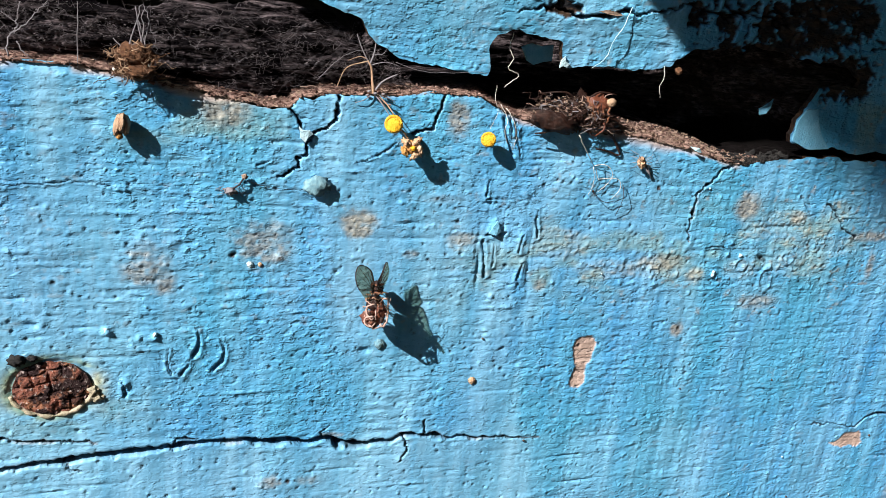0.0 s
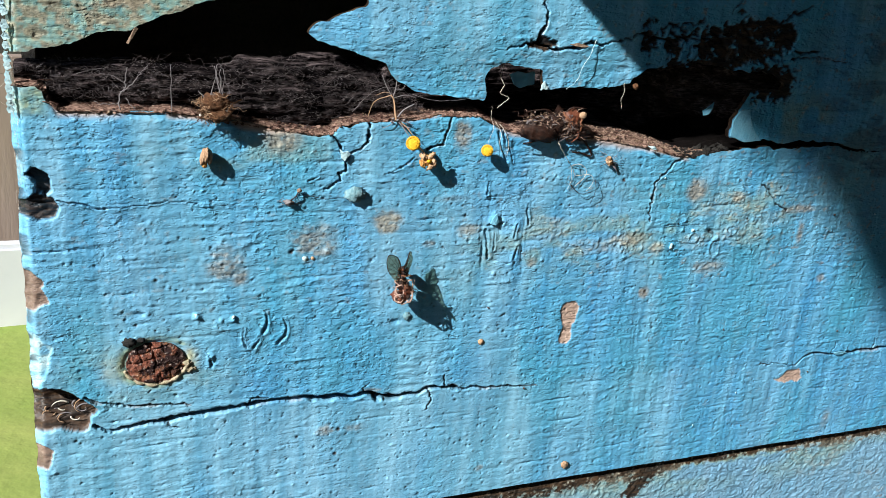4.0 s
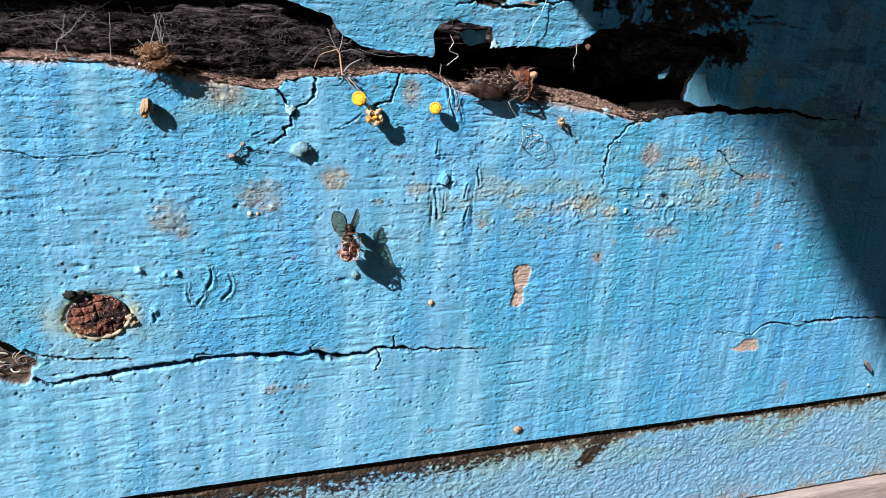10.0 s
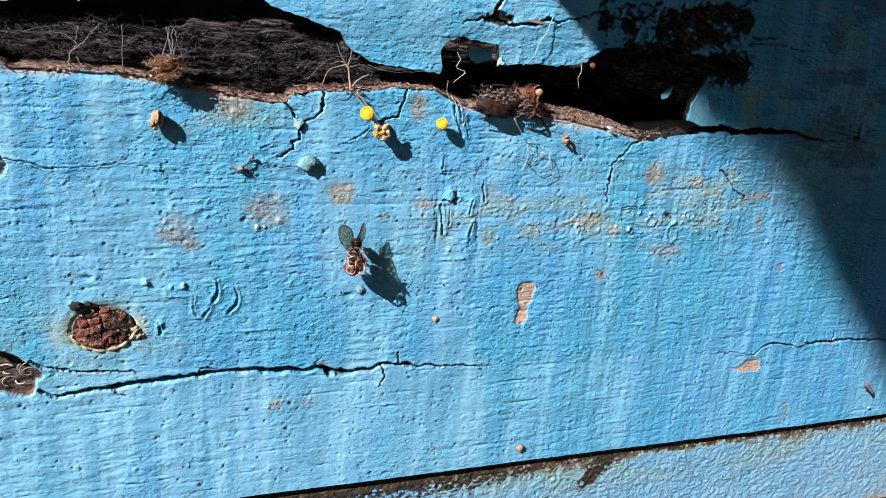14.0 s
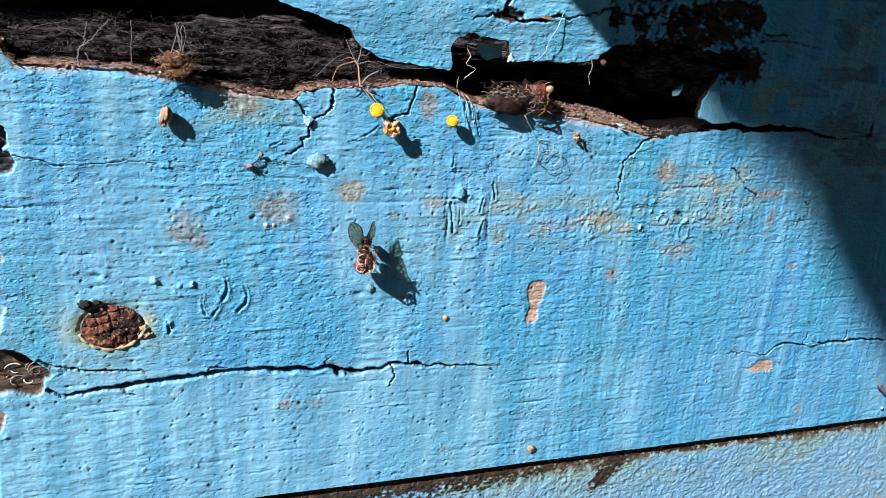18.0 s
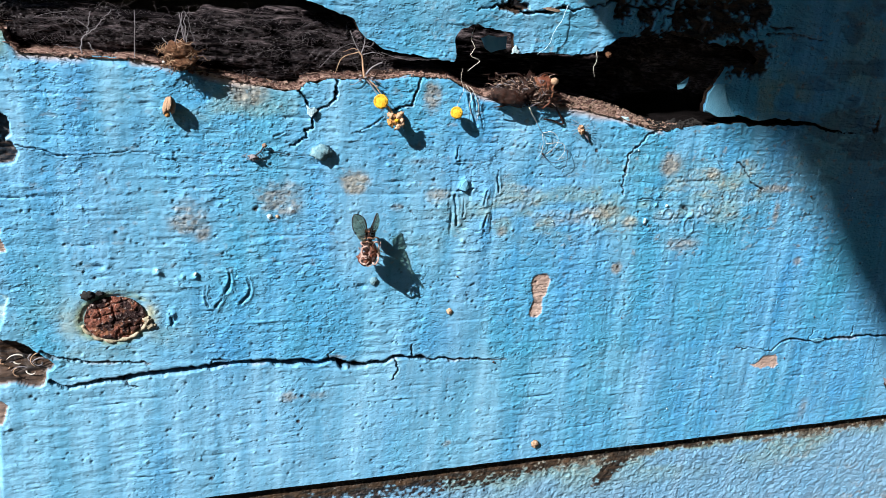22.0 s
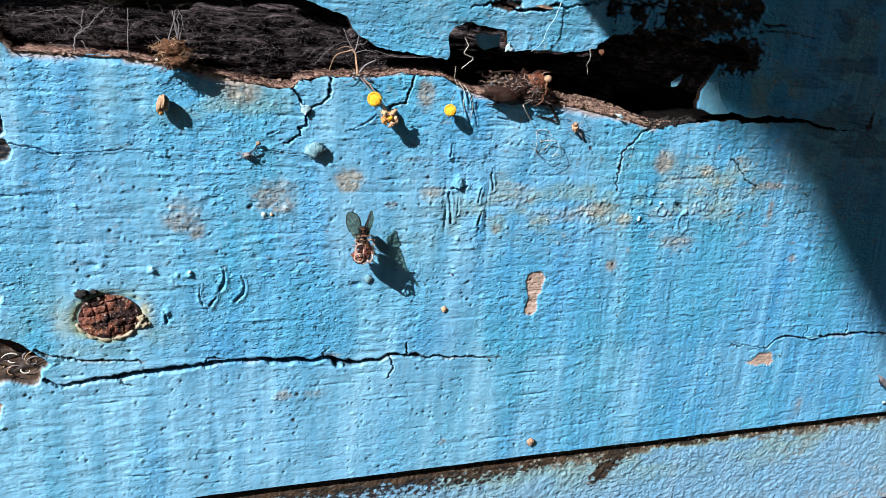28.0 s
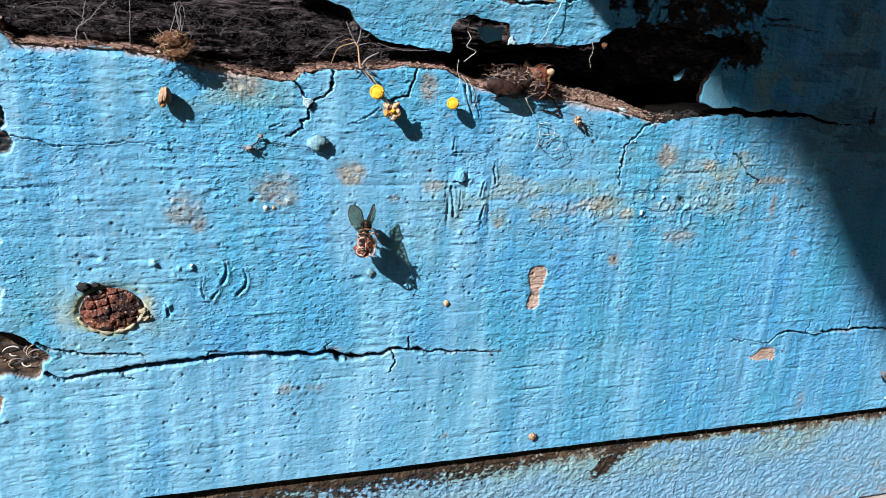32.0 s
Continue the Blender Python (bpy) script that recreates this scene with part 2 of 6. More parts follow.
EGGSAC = two_tone("grey_sac", (0.10, 0.25, 0.33), (0.30, 0.46, 0.50), 0.06, rough=0.8, bump=0.012)


def wing_material():
    m = Mat("fly_wing", 0.3, 0.0, 0.5)
    v = m.noise(0.10, (1, 1, 3), 3, 0.5, 0.3, 0.7)
    m.color(m.mix(v, (0.40, 0.25, 0.11), (0.17, 0.10, 0.05)))
    glass = m.t.nodes.new("ShaderNodeBsdfTransparent")
    glass.inputs[0].default_value = (0.93, 0.85, 0.70, 1)
    mixer = m.t.nodes.new("ShaderNodeMixShader")
    mixer.inputs[0].default_value = 0.30
    m.t.links.new(glass.outputs[0], mixer.inputs[1])
    m.t.links.new(m.b.outputs[0], mixer.inputs[2])
    m.t.links.new(mixer.outputs[0], m.t.nodes["Material Output"].inputs[0])
    return m.m


WING = wing_material()


def core_material():
    """Rotten inside of the plank: pale broken edge, black fibrous heart."""
    m = Mat("rotten_core", 0.95, 0.0, 0.03)
    fib = m.noise(0.045, (7, 1, 1), 4, 0.7, 0.42, 0.72)
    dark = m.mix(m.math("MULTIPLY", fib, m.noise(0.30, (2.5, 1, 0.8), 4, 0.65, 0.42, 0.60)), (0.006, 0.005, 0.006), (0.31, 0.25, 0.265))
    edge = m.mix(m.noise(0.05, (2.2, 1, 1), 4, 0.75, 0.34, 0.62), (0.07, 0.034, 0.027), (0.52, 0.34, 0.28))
    # The last mix paints shade: black over the gap's sunlit right wedge.
    m.color(m.mix(m.attr("gap_shade"), m.mix(m.attr("ledge"), dark, edge), (0.006, 0.005, 0.005)))
    m.bump(m.math("ADD", fib, m.noise(0.05, (1.4, 1, 1), 4, 0.75, 0.2, 0.8)), 0.035, 1.0)
    return m.m


CORE = core_material()


# ---- mesh helpers ----
def link_mesh(name, me, material, parent, label):
    me.materials.append(material)
    ob = new(name, me)
    ob.parent = parent
    return tagged(ob, label)


def part(name, bm, material, parent=None, label="", smooth=True):
    me = bpy.data.meshes.new(name)
    bm.to_mesh(me)
    bm.free()
    me.polygons.foreach_set("use_smooth", [smooth] * len(me.polygons))
    return link_mesh(name, me, material, parent, label)


def thing(name, at, label, category, group="", kind=""):
    ob = new(name)
    ob.empty_display_size = 0.002
    ob.location = Vector(at) * C
    return tagged(ob, label, category, group, kind)


class Tubes:
    """Gathers thin tubes, chips and strips in one mesh; lengths in cm, from the thing's origin."""

    def __init__(self, origin=(0, 0, 0)):
        self.v, self.f, self.o = [], [], Vector(origin)

    def tube(self, pts, r0, r1=None, sides=4):
        pts = [Vector(p) - self.o for p in pts]
        r1 = r0 if r1 is None else r1
        n0 = len(self.v)
        for k, p in enumerate(pts):
            d = (pts[min(k + 1, len(pts) - 1)] - pts[max(k - 1, 0)]).normalized()
            a = d.cross(Vector((0.31, 0.9, 0.2))).normalized()
            b = d.cross(a)
            r = r0 + (r1 - r0) * k / max(1, len(pts) - 1)
            for s in range(sides):
                w = 2 * math.pi * s / sides
                self.v.append(tuple((p + (a * math.cos(w) + b * math.sin(w)) * r) * C))
        for k in range(len(pts) - 1):
            for s in range(sides):
                q, e = n0 + k * sides, (s + 1) % sides
                self.f.append((q + s, q + e, q + sides + e, q + sides + s))
        self.f.append(tuple(n0 + s for s in reversed(range(sides))))
        self.f.append(tuple(len(self.v) - sides + s for s in range(sides)))
        return self

    def wander(self, a, b, r, wob, rng, n=7, r1=None, sides=4):
        a, b = Vector(a), Vector(b)
        pts = []
        for k in range(n):
            t = k / (n - 1)
            w = wob * math.sin(math.pi * t) if 0 < k < n - 1 else 0
            pts.append(a.lerp(b, t) + Vector((rng.gauss(0, w), rng.gauss(0, w * 0.5), rng.gauss(0, w))))
        return self.tube(pts, r, r1, sides)

    def chip(self, at, l, w, h, rng):
        """A small broken block with uneven corners."""
        m = Euler([rng.uniform(-0.6, 0.6), rng.uniform(-0.5, 0.5), rng.uniform(-0.6, 0.6)]).to_matrix()
        n0 = len(self.v)
        for sx in (-1, 1):
            for sy in (-1, 1):
                for sz in (-1, 1):
                    p = Vector((sx * l * rng.uniform(0.6, 1), sy * w * rng.uniform(0.6, 1), sz * h * rng.uniform(0.6, 1)))
                    self.v.append(tuple((Vector(at) - self.o + m @ p) * C))
        for q in ((0, 1, 3, 2), (4, 6, 7, 5), (0, 4, 5, 1), (2, 3, 7, 6), (0, 2, 6, 4), (1, 5, 7, 3)):
            self.f.append(tuple(n0 + k for k in q))
        return self

    def done(self, name, material, parent=None, label="", smooth=True):
        me = bpy.data.meshes.new(name)
        me.from_pydata(self.v, [], self.f)
        me.polygons.foreach_set("use_smooth", [smooth] * len(me.polygons))
        return link_mesh(name, me, material, parent, label)


def blob(name, at, radii, material, parent=None, label="", turn=(0, 0, 0), rough=0.08, freq=8.0, sub=3, flat_back=None):
    """An uneven rounded body; at and radii in cm, at from the parent's origin."""
    bm = bmesh.new()
    bmesh.ops.create_icosphere(bm, subdivisions=sub, radius=1)
    m = Euler([radians(a) for a in turn]).to_matrix()
    for v in bm.verts:
        p = v.co.copy()
        k = 1 + rough * noise.noise(p * freq * 0.35 + Vector(at)) + rough * 0.5 * noise.noise(p * freq + Vector(at) * 3)
        q = m @ Vector((p.x * radii[0] * k, p.y * radii[1] * k, p.z * radii[2] * k)) + Vector(at)
        if flat_back is not None:
            q.y = min(q.y, flat_back)
        v.co = q * C
    return part(name, bm, material, parent, label)


# fast lattice noise on arrays
def lattice(x, z, sx, sz, seed):
    g = np.random.RandomState(seed).rand(64, 64)
    u, v = x / sx + 37.3, z / sz + 21.7
    i, j = np.floor(u).astype(int), np.floor(v).astype(int)
    a, b = u - i, v - j
    a, b = a * a * a * (a * (a * 6 - 15) + 10), b * b * b * (b * (b * 6 - 15) + 10)
    i0, i1, j0, j1 = i % 64, (i + 1) % 64, j % 64, (j + 1) % 64
    return (g[i0, j0] * (1 - a) + g[i1, j0] * a) * (1 - b) + (g[i0, j1] * (1 - a) + g[i1, j1] * a) * b


def fbm(x, z, sx, sz, seed, octaves=3, gain=0.5):
    out, amp, tot = 0, 1.0, 0.0
    for k in range(octaves):
        out = out + amp * lattice(x, z, sx / 2**k, sz / 2**k, seed + k)
        tot, amp = tot + amp, amp * gain
    return out / tot


def smooth(e0, e1, x):
    t = np.clip((x - e0) / (e1 - e0), 0, 1)
    return t * t * (3 - 2 * t)


def inside(x, z, poly):
    hit = np.zeros(x.shape, bool)
    for (ax, az), (bx, bz) in zip(poly, poly[1:] + poly[:1]):
        cross = (az > z) != (bz > z)
        hit ^= cross & (x < (bx - ax) * (z - az) / (bz - az + 1e-12) + ax)
    return hit


def near_line(x, z, pts, reach):
    """Distance to a broken line, 9 beyond reach, and how far along it, 0 to 1."""
    d, along = np.full(x.shape, 9.0), np.zeros(x.shape)
    lens = [math.hypot(b[0] - a[0], b[1] - a[1]) for a, b in zip(pts, pts[1:])]
    run, total = 0.0, sum(lens)
    for (ax, az), (bx, bz), ln in zip(pts, pts[1:], lens):
        box = (x > min(ax, bx) - reach) & (x < max(ax, bx) + reach) & (z > min(az, bz) - reach) & (z < max(az, bz) + reach)
        px, pz = x[box] - ax, z[box] - az
        t = np.clip((px * (bx - ax) + pz * (bz - az)) / (ln * ln), 0, 1)
        e = np.hypot(px - t * (bx - ax), pz - t * (bz - az))
        old, al = d[box], along[box]
        closer = e < old
        old[closer], al[closer] = e[closer], ((run + t * ln) / total)[closer]
        d[box], along[box] = old, al
        run += ln
    return d, along


def poly_soft(x, z, poly, width, pad=0.3):
    """1 inside the outline, falling to 0 over width outside it."""
    xs, zs = [p[0] for p in poly], [p[1] for p in poly]
    out = np.zeros(x.shape)
    box = (x > min(xs) - pad) & (x < max(xs) + pad) & (z > min(zs) - pad) & (z < max(zs) + pad)
    bx, bz = x[box], z[box]
    d, _ = near_line(bx, bz, poly + poly[:1], pad)
    out[box] = np.where(inside(bx, bz, poly), 1.0, 1 - smooth(0, width, d))
    return out


def bumps(x0, z0, step, shape, spots):
    """Pimples and scores (x, z, radius, height, half length) on a grid of heights."""
    h = np.zeros(shape)
    for x, z, r, a, *wide in spots:
        rx = wide[0] if wide else r
        j, i, k, l = int((x - x0) / step), int((z - z0) / step), int(r * 2.6 / step) + 1, int(rx * 2.6 / step) + 1
        i0, i1, j0, j1 = max(0, i - k), min(shape[0], i + k + 1), max(0, j - l), min(shape[1], j + l + 1)
        if i0 >= i1 or j0 >= j1:
            continue
        zz, xx = np.mgrid[i0:i1, j0:j1]
        h[i0:i1, j0:j1] += a * np.exp(-(((xx * step + x0 - x) / rx) ** 2 + ((zz * step + z0 - z + 0.12 * r * np.sin(xx * 0.7)) / r) ** 2))
    return h


def sheet(name, X, Z, Y, keep, skirt, attrs, material, parent, label=""):
    """A relief on a grid, with its cells outside keep left out and its rims turned back by skirt."""
    nz, nx = X.shape
    idx = np.arange(nx * nz).reshape(nz, nx)
    cell = keep[:-1, :-1] & keep[1:, :-1] & keep[:-1, 1:] & keep[1:, 1:]
    a, b, c, d = idx[:-1, :-1], idx[:-1, 1:], idx[1:, 1:], idx[1:, :-1]
    quads = [np.stack([a, b, c, d], -1)[cell]]
    pad = np.pad(cell, 1)
    edges = []
    for p, q, other in ((a, b, pad[:-2, 1:-1]), (b, c, pad[1:-1, 2:]), (c, d, pad[2:, 1:-1]), (d, a, pad[1:-1, :-2])):
        rim = cell & ~other
        edges.append(np.stack([p[rim], q[rim]], -1))
    edges = np.concatenate(edges)
    rimv, inv = np.unique(edges, return_inverse=True)
    inv = inv.reshape(edges.shape)
    co = np.stack([X.ravel(), Y.ravel(), Z.ravel()], -1)
    n0, nr = len(co), len(rimv)
    for _ in range(3):
        acc, cnt = np.zeros((nr, 3)), np.zeros((nr, 1))
        for p, q in ((0, 1), (1, 0)):
            np.add.at(acc, inv[:, p], co[rimv[inv[:, q]]])
            np.add.at(cnt, inv[:, p], 1)
        co[rimv] = 0.4 * co[rimv] + 0.6 * acc / cnt
    back = co[rimv].copy()
    back[:, 1] += skirt
    quads.append(np.stack([n0 + inv[:, 0], n0 + nr + inv[:, 0], n0 + nr + inv[:, 1], n0 + inv[:, 1]], -1))
    co = np.concatenate([co, co[rimv], back])
    quads = np.concatenate(quads)
    used, flat_q = np.unique(quads, return_inverse=True)
    co, flat_q = co[used] * C, flat_q.reshape(-1)
    me = bpy.data.meshes.new(name)
    me.vertices.add(len(co))
    me.vertices.foreach_set("co", co.astype(np.float32).ravel())
    me.loops.add(len(flat_q))
    me.loops.foreach_set("vertex_index", flat_q.astype(np.int32))
    me.polygons.add(len(quads))
    me.polygons.foreach_set("loop_start", np.arange(0, len(flat_q), 4, dtype=np.int32))
    me.polygons.foreach_set("use_smooth", np.ones(len(quads), bool))
    me.update(calc_edges=True)
    for key, (grid, rim_value) in attrs.items():
        full = np.concatenate([grid.ravel(), np.full(nr, rim_value), np.full(nr, rim_value)])[used]
        me.attributes.new(key, "FLOAT", "POINT").data.foreach_set("value", full.astype(np.float32))
    return link_mesh(name, me, material, parent, label)


def box(name, x0, x1, y0, y1, z0, z1, material, parent=None, label="", bevel=0.02):
    bm = bmesh.new()
    bmesh.ops.create_cube(bm, size=1, matrix=Matrix.LocRotScale(Vector((x0 + x1, y0 + y1, z0 + z1)) * C / 2, None, Vector((x1 - x0, y1 - y0, z1 - z0)) * C))
    if bevel:
        bmesh.ops.bevel(bm, geom=bm.edges[:], offset=bevel * C, segments=2, affect="EDGES")
    return part(name, bm, material, parent, label, smooth=False)


def extruded(name, outline, y0, y1, material, parent=None, label="", bend=0.0, origin=(0, 0, 0)):
    """A flat piece with a free outline (x, z), from y0 to y1; bend curls it forward at the middle."""
    bm = bmesh.new()
    mid = sum(p[0] for p in outline) / len(outline)
    half = max(abs(p[0] - mid) for p in outline) + 1e-6
    o = Vector(origin)
    rings = [[bm.verts.new((Vector((x, y - bend * (1 - ((x - mid) / half) ** 2), z)) - o) * C) for x, z in outline] for y in (y0, y1)]
    n = len(outline)
    bm.faces.new(rings[0])
    bm.faces.new(list(reversed(rings[1])))
    for k in range(n):
        bm.faces.new((rings[0][k], rings[1][k], rings[1][(k + 1) % n], rings[0][(k + 1) % n]))
    bmesh.ops.recalc_face_normals(bm, faces=bm.faces[:])
    return part(name, bm, material, parent, label, smooth=False)


# ---- the painted plank ----
LOW_EDGE = [(-5.6, 5.60), (-5.34, 5.60), (-5.19, 5.62), (-5.06, 5.52), (-5.02, 5.36), (-4.9, 5.25), (-4.16, 5.23), (-3.36, 5.21), (-2.95, 5.15), (-2.53, 5.08), (-2.1, 5.01), (-1.65, 4.94), (-1.11, 4.86), (-0.83, 4.87), (-0.74, 4.98), (-0.37, 5.07), (0.51, 5.09), (1.1, 5.16), (1.72, 5.15), (2.06, 4.99), (2.4, 4.87), (3.42, 4.74), (3.99, 4.74), (4.6, 4.66), (5.23, 4.54), (5.89, 4.38), (6.18, 4.36), (7.04, 4.5), (7.85, 4.52), (8.55, 4.49), (9.26, 4.54), (9.78, 4.53), (10.03, 4.42), (10.65, 4.39)]
UP_RIGHT = [(10.0, 4.47), (9.86, 4.55), (9.07, 4.62), (8.4, 4.58), (7.73, 4.64), (7.29, 4.62), (6.96, 4.74), (6.98, 5.08), (7.16, 5.4), (7.3, 5.61), (7.67, 5.65), (8.02, 5.66), (8.1, 5.78), (7.85, 5.9), (7.34, 5.97), (6.83, 6.0), (6.34, 6.05), (5.97, 6.1), (5.76, 6.0), (5.52, 6.05), (4.9, 5.99), (4.64, 5.83), (4.6, 5.7), (4.03, 5.67), (3.3, 5.62), (2.98, 5.58), (2.86, 5.62), (2.81, 5.94)]
UP_MID = [(2.37, 6.01), (2.1, 6.04), (1.87, 5.94), (1.73, 5.78), (1.79, 5.68), (1.8, 5.4), (1.49, 5.44), (0.97, 5.49), (0.47, 5.58), (0.17, 5.76), (-0.04, 5.98), (-0.42, 6.11), (-0.8, 6.23), (-1.16, 6.31), (-1.34, 6.43), (-1.17, 6.61), (-0.82, 6.75), (-0.38, 6.91), (-0.48, 7.12)]
UP_LEFT = [(-0.9, 7.3), (-1.9, 7.3), (-2.21, 7.0), (-2.54, 6.85), (-3.02, 6.75), (-3.42, 6.63), (-3.74, 6.48), (-3.89, 6.37), (-4.12, 6.37), (-4.43, 6.3), (-4.58, 6.2), (-4.88, 6.13), (-5.17, 6.1), (-5.6, 6.04)]
GAP = LOW_EDGE + UP_RIGHT + UP_MID + UP_LEFT

# cracks: line, half width, depth, taper at (start, end)
CRACKS = [
    ([(-4.65, 0.01), (-4.35, -0.12), (-4.04, -0.06), (-3.81, -0.01), (-3.54, -0.02), (-3.13, 0.05), (-2.51, 0.03), (-2.23, 0.1), (-1.74, 0.12), (-0.93, 0.09), (-0.3, 0.02), (0.01, 0.05), (0.23, -0.05)], 0.058, 0.30, (0.62, 1.25)),
    ([(0.23, -0.05), (0.56, -0.08), (1.0, -0.05), (1.11, 0.02), (1.45, -0.01), (2.03, -0.08), (2.51, -0.12), (3.49, -0.2)], 0.050, 0.15, (1.2, 0.1)),
    ([(-4.76, 0.56), (-4.55, 0.43), (-3.98, 0.32), (-3.54, 0.28), (-3.08, 0.26)], 0.028, 0.12, (1, 0.3)),
    ([(1.45, -0.01), (1.52, 0.06), (1.5, 0.26)], 0.034, 0.09, (1, 0.5)),
    ([(-3.55, -0.03), (-3.42, -0.13), (-3.2, -0.16)], 0.03, 0.08, (1, 0.4)),
    ([(-2.2, 0.11), (-2.05, 0.2), (-1.8, 0.22)], 0.024, 0.07, (1, 0.4)),
    ([(-0.02, 0.05), (-0.06, 0.16), (0.02, 0.24)], 0.03, 0.08, (1.2, 0.4)),
    ([(1.13, -0.01), (1.23, -0.11), (1.28, -0.27), (1.23, -0.42)], 0.030, 0.09, (1, 0.4)),
    ([(-5.0, 3.88), (-4.61, 3.81), (-4.42, 3.74), (-3.89, 3.77), (-3.47, 3.82), (-3.22, 3.79), (-2.88, 3.75)], 0.022, 0.06, (0.9, 0.5)),
    ([(-2.88, 3.75), (-2.26, 3.7), (-1.81, 3.66)], 0.015, 0.03, (0.8, 0.3)),
    ([(-0.90, 4.98), (-0.74, 4.65), (-0.58, 4.39), (-0.58, 4.23), (-0.72, 4.19), (-0.69, 4.06), (-0.80, 4.0), (-0.97, 3.96)], 0.028, 0.20, (1.0, 0.7)),
    ([(-0.23, 5.02), (-0.26, 4.74), (-0.41, 4.62), (-0.50, 4.54), (-0.58, 4.39)], 0.024, 0.20, (0.9, 1.3)),
    ([(1.23, 5.14), (1.16, 4.83), (1.08, 4.69), (0.96, 4.64), (0.83, 4.61)], 0.019, 0.12, (0.8, 1.6)),
    ([(0.62, 4.44), (0.39, 4.3), (0.06, 4.16)], 0.018, 0.05, (1, 0.6)),
    ([(6.17, 4.39), (5.91, 4.28), (5.69, 4.12), (5.45, 3.88), (5.46, 3.62), (5.45, 3.34), (5.53, 3.05)], 0.036, 0.16, (1.1, 0.45)),
    ([(8.06, 3.75), (8.16, 3.71), (8.26, 3.53), (8.41, 3.37), (8.74, 3.21)], 0.03, 0.12, (0.5, 0.8)),
    ([(7.45, 3.87), (7.6, 3.72), (7.72, 3.6)], 0.02, 0.06, (1, 0.5)),
    ([(5.84, 3.01), (6.84, 2.97)], 0.014, 0.04, (1, 0.5)),
    ([(9.02, -0.29), (9.6, -0.42), (9.93, -0.47)], 0.02, 0.05, (0.4, 1)),
    ([(9.93, -0.47), (10.11, -0.27), (10.42, -0.23), (11.0, -0.30), (11.79, -0.31), (12.6, -0.30), (13.68, -0.38), (15.5, -0.45)], 0.036, 0.15, (0.7, 1)),
    ([(10.9, -0.29), (10.98, -0.12), (10.94, 0.05)], 0.03, 0.10, (1, 0.4)),
    ([(12.1, -0.31), (12.2, -0.2), (12.16, -0.02)], 0.03, 0.10, (1, 0.4)),
    ([(9.35, -0.38), (9.2, -0.40), (9.05, -0.36), (8.9, -0.40)], 0.03, 0.08, (1, 0.4)),
    ([(13.0, -0.36), (12.95, -0.7), (13.05, -1.0)], 0.014, 0.04, (1, 0.3)),
    ([(2.44, 7.3), (2.72, 6.97), (2.71, 6.69), (2.67, 6.55), (2.64, 6.41)], 0.034, 0.2, (1, 1)),
    ([(2.12, 6.3), (2.38, 6.37), (2.64, 6.36), (3.02, 6.31), (3.25, 6.30), (3.62, 6.38), (3.75, 6.42)], 0.045, 0.2, (0.4, 1.6)),
    ([(3.62, 6.43), (3.84, 6.40), (4.62, 6.59), (5.22, 6.53), (6.2, 6.55), (6.68, 6.67)], 0.035, 0.15, (1, 1)),
    ([(8.1, 6.23), (8.8, 6.26), (9.51, 6.18)], 0.035, 0.12, (1, 0.3)),
    ([(2.03, 3.12), (2.08, 2.85), (2.15, 2.54)], 0.050, 0.06, (0.7, 1.0)),
    ([(2.20, 3.05), (2.23, 2.70)], 0.026, 0.028, (0.6, 1.0)),
    ([(2.66, 3.16), (2.62, 2.92)], 0.030, 0.03, (0.6, 1.0)),
    ([(2.82, 3.54), (2.87, 3.14)], 0.034, 0.05, (0.6, 1.0)),
    ([(2.72, 2.78), (2.64, 2.50)], 0.030, 0.03, (0.6, 1.0)),
    ([(2.00, 4.01), (1.99, 3.76)], 0.034, 0.05, (0.6, 1.0)),
    ([(2.00, 3.72), (2.79, 3.71)], 0.024, 0.04, (1.0, 0.5)),
    ([(2.06, 3.19), (2.36, 3.21)], 0.040, 0.05, (1.0, 1.0)),
    ([(2.12, 4.88), (2.19, 4.59), (2.30, 4.35)], 0.050, 0.06, (0.8, 0.8)),
    ([(2.27, 4.80), (2.33, 4.56), (2.42, 4.35)], 0.040, 0.05, (0.8, 0.6)),
    ([(2.20, 4.86), (2.25, 4.62)], 0.030, 0.04, (0.8, 0.6)),
    ([(-2.2, 1.58), (-2.24, 1.40), (-2.22, 1.28), (-2.17, 1.19)], 0.040, 0.045, (0.4, 1)),
    ([(-1.98, 1.42), (-1.97, 1.30), (-2.05, 1.17)], 0.045, 0.045, (0.4, 1)),
    ([(-1.85, 1.86), (-1.83, 1.68), (-1.84, 1.57), (-1.91, 1.46)], 0.060, 0.055, (0.3, 1.1)),
    ([(-1.55, 1.66), (-1.49, 1.50), (-1.52, 1.36), (-1.63, 1.24)], 0.045, 0.05, (0.4, 1)),
    ([(-2.78, 1.10), (-2.75, 0.91)], 0.045, 0.05, (0.6, 1)),
    ([(-1.22, 4.09), (-1.05, 4.14)], 0.030, 0.04, (1, 0.6)),
    ([(-1.37, 3.87), (-1.03, 3.81)], 0.026, 0.04, (1, 0.6)),
    ([(-0.86, 3.83), (-0.45, 3.74)], 0.026, 0.04, (0.5, 1)),
    ([(3.38, -1.3), (4.94, -1.33)], 0.014, 0.03, (0.5, 0.7)),
    ([(6.16, -2.05), (6.87, -2.02)], 0.014, 0.025, (0.5, 0.7)),
    ([(0.49, 4.0), (1.74, 3.93)], 0.014, 0.03, (0.5, 0.7)),
]
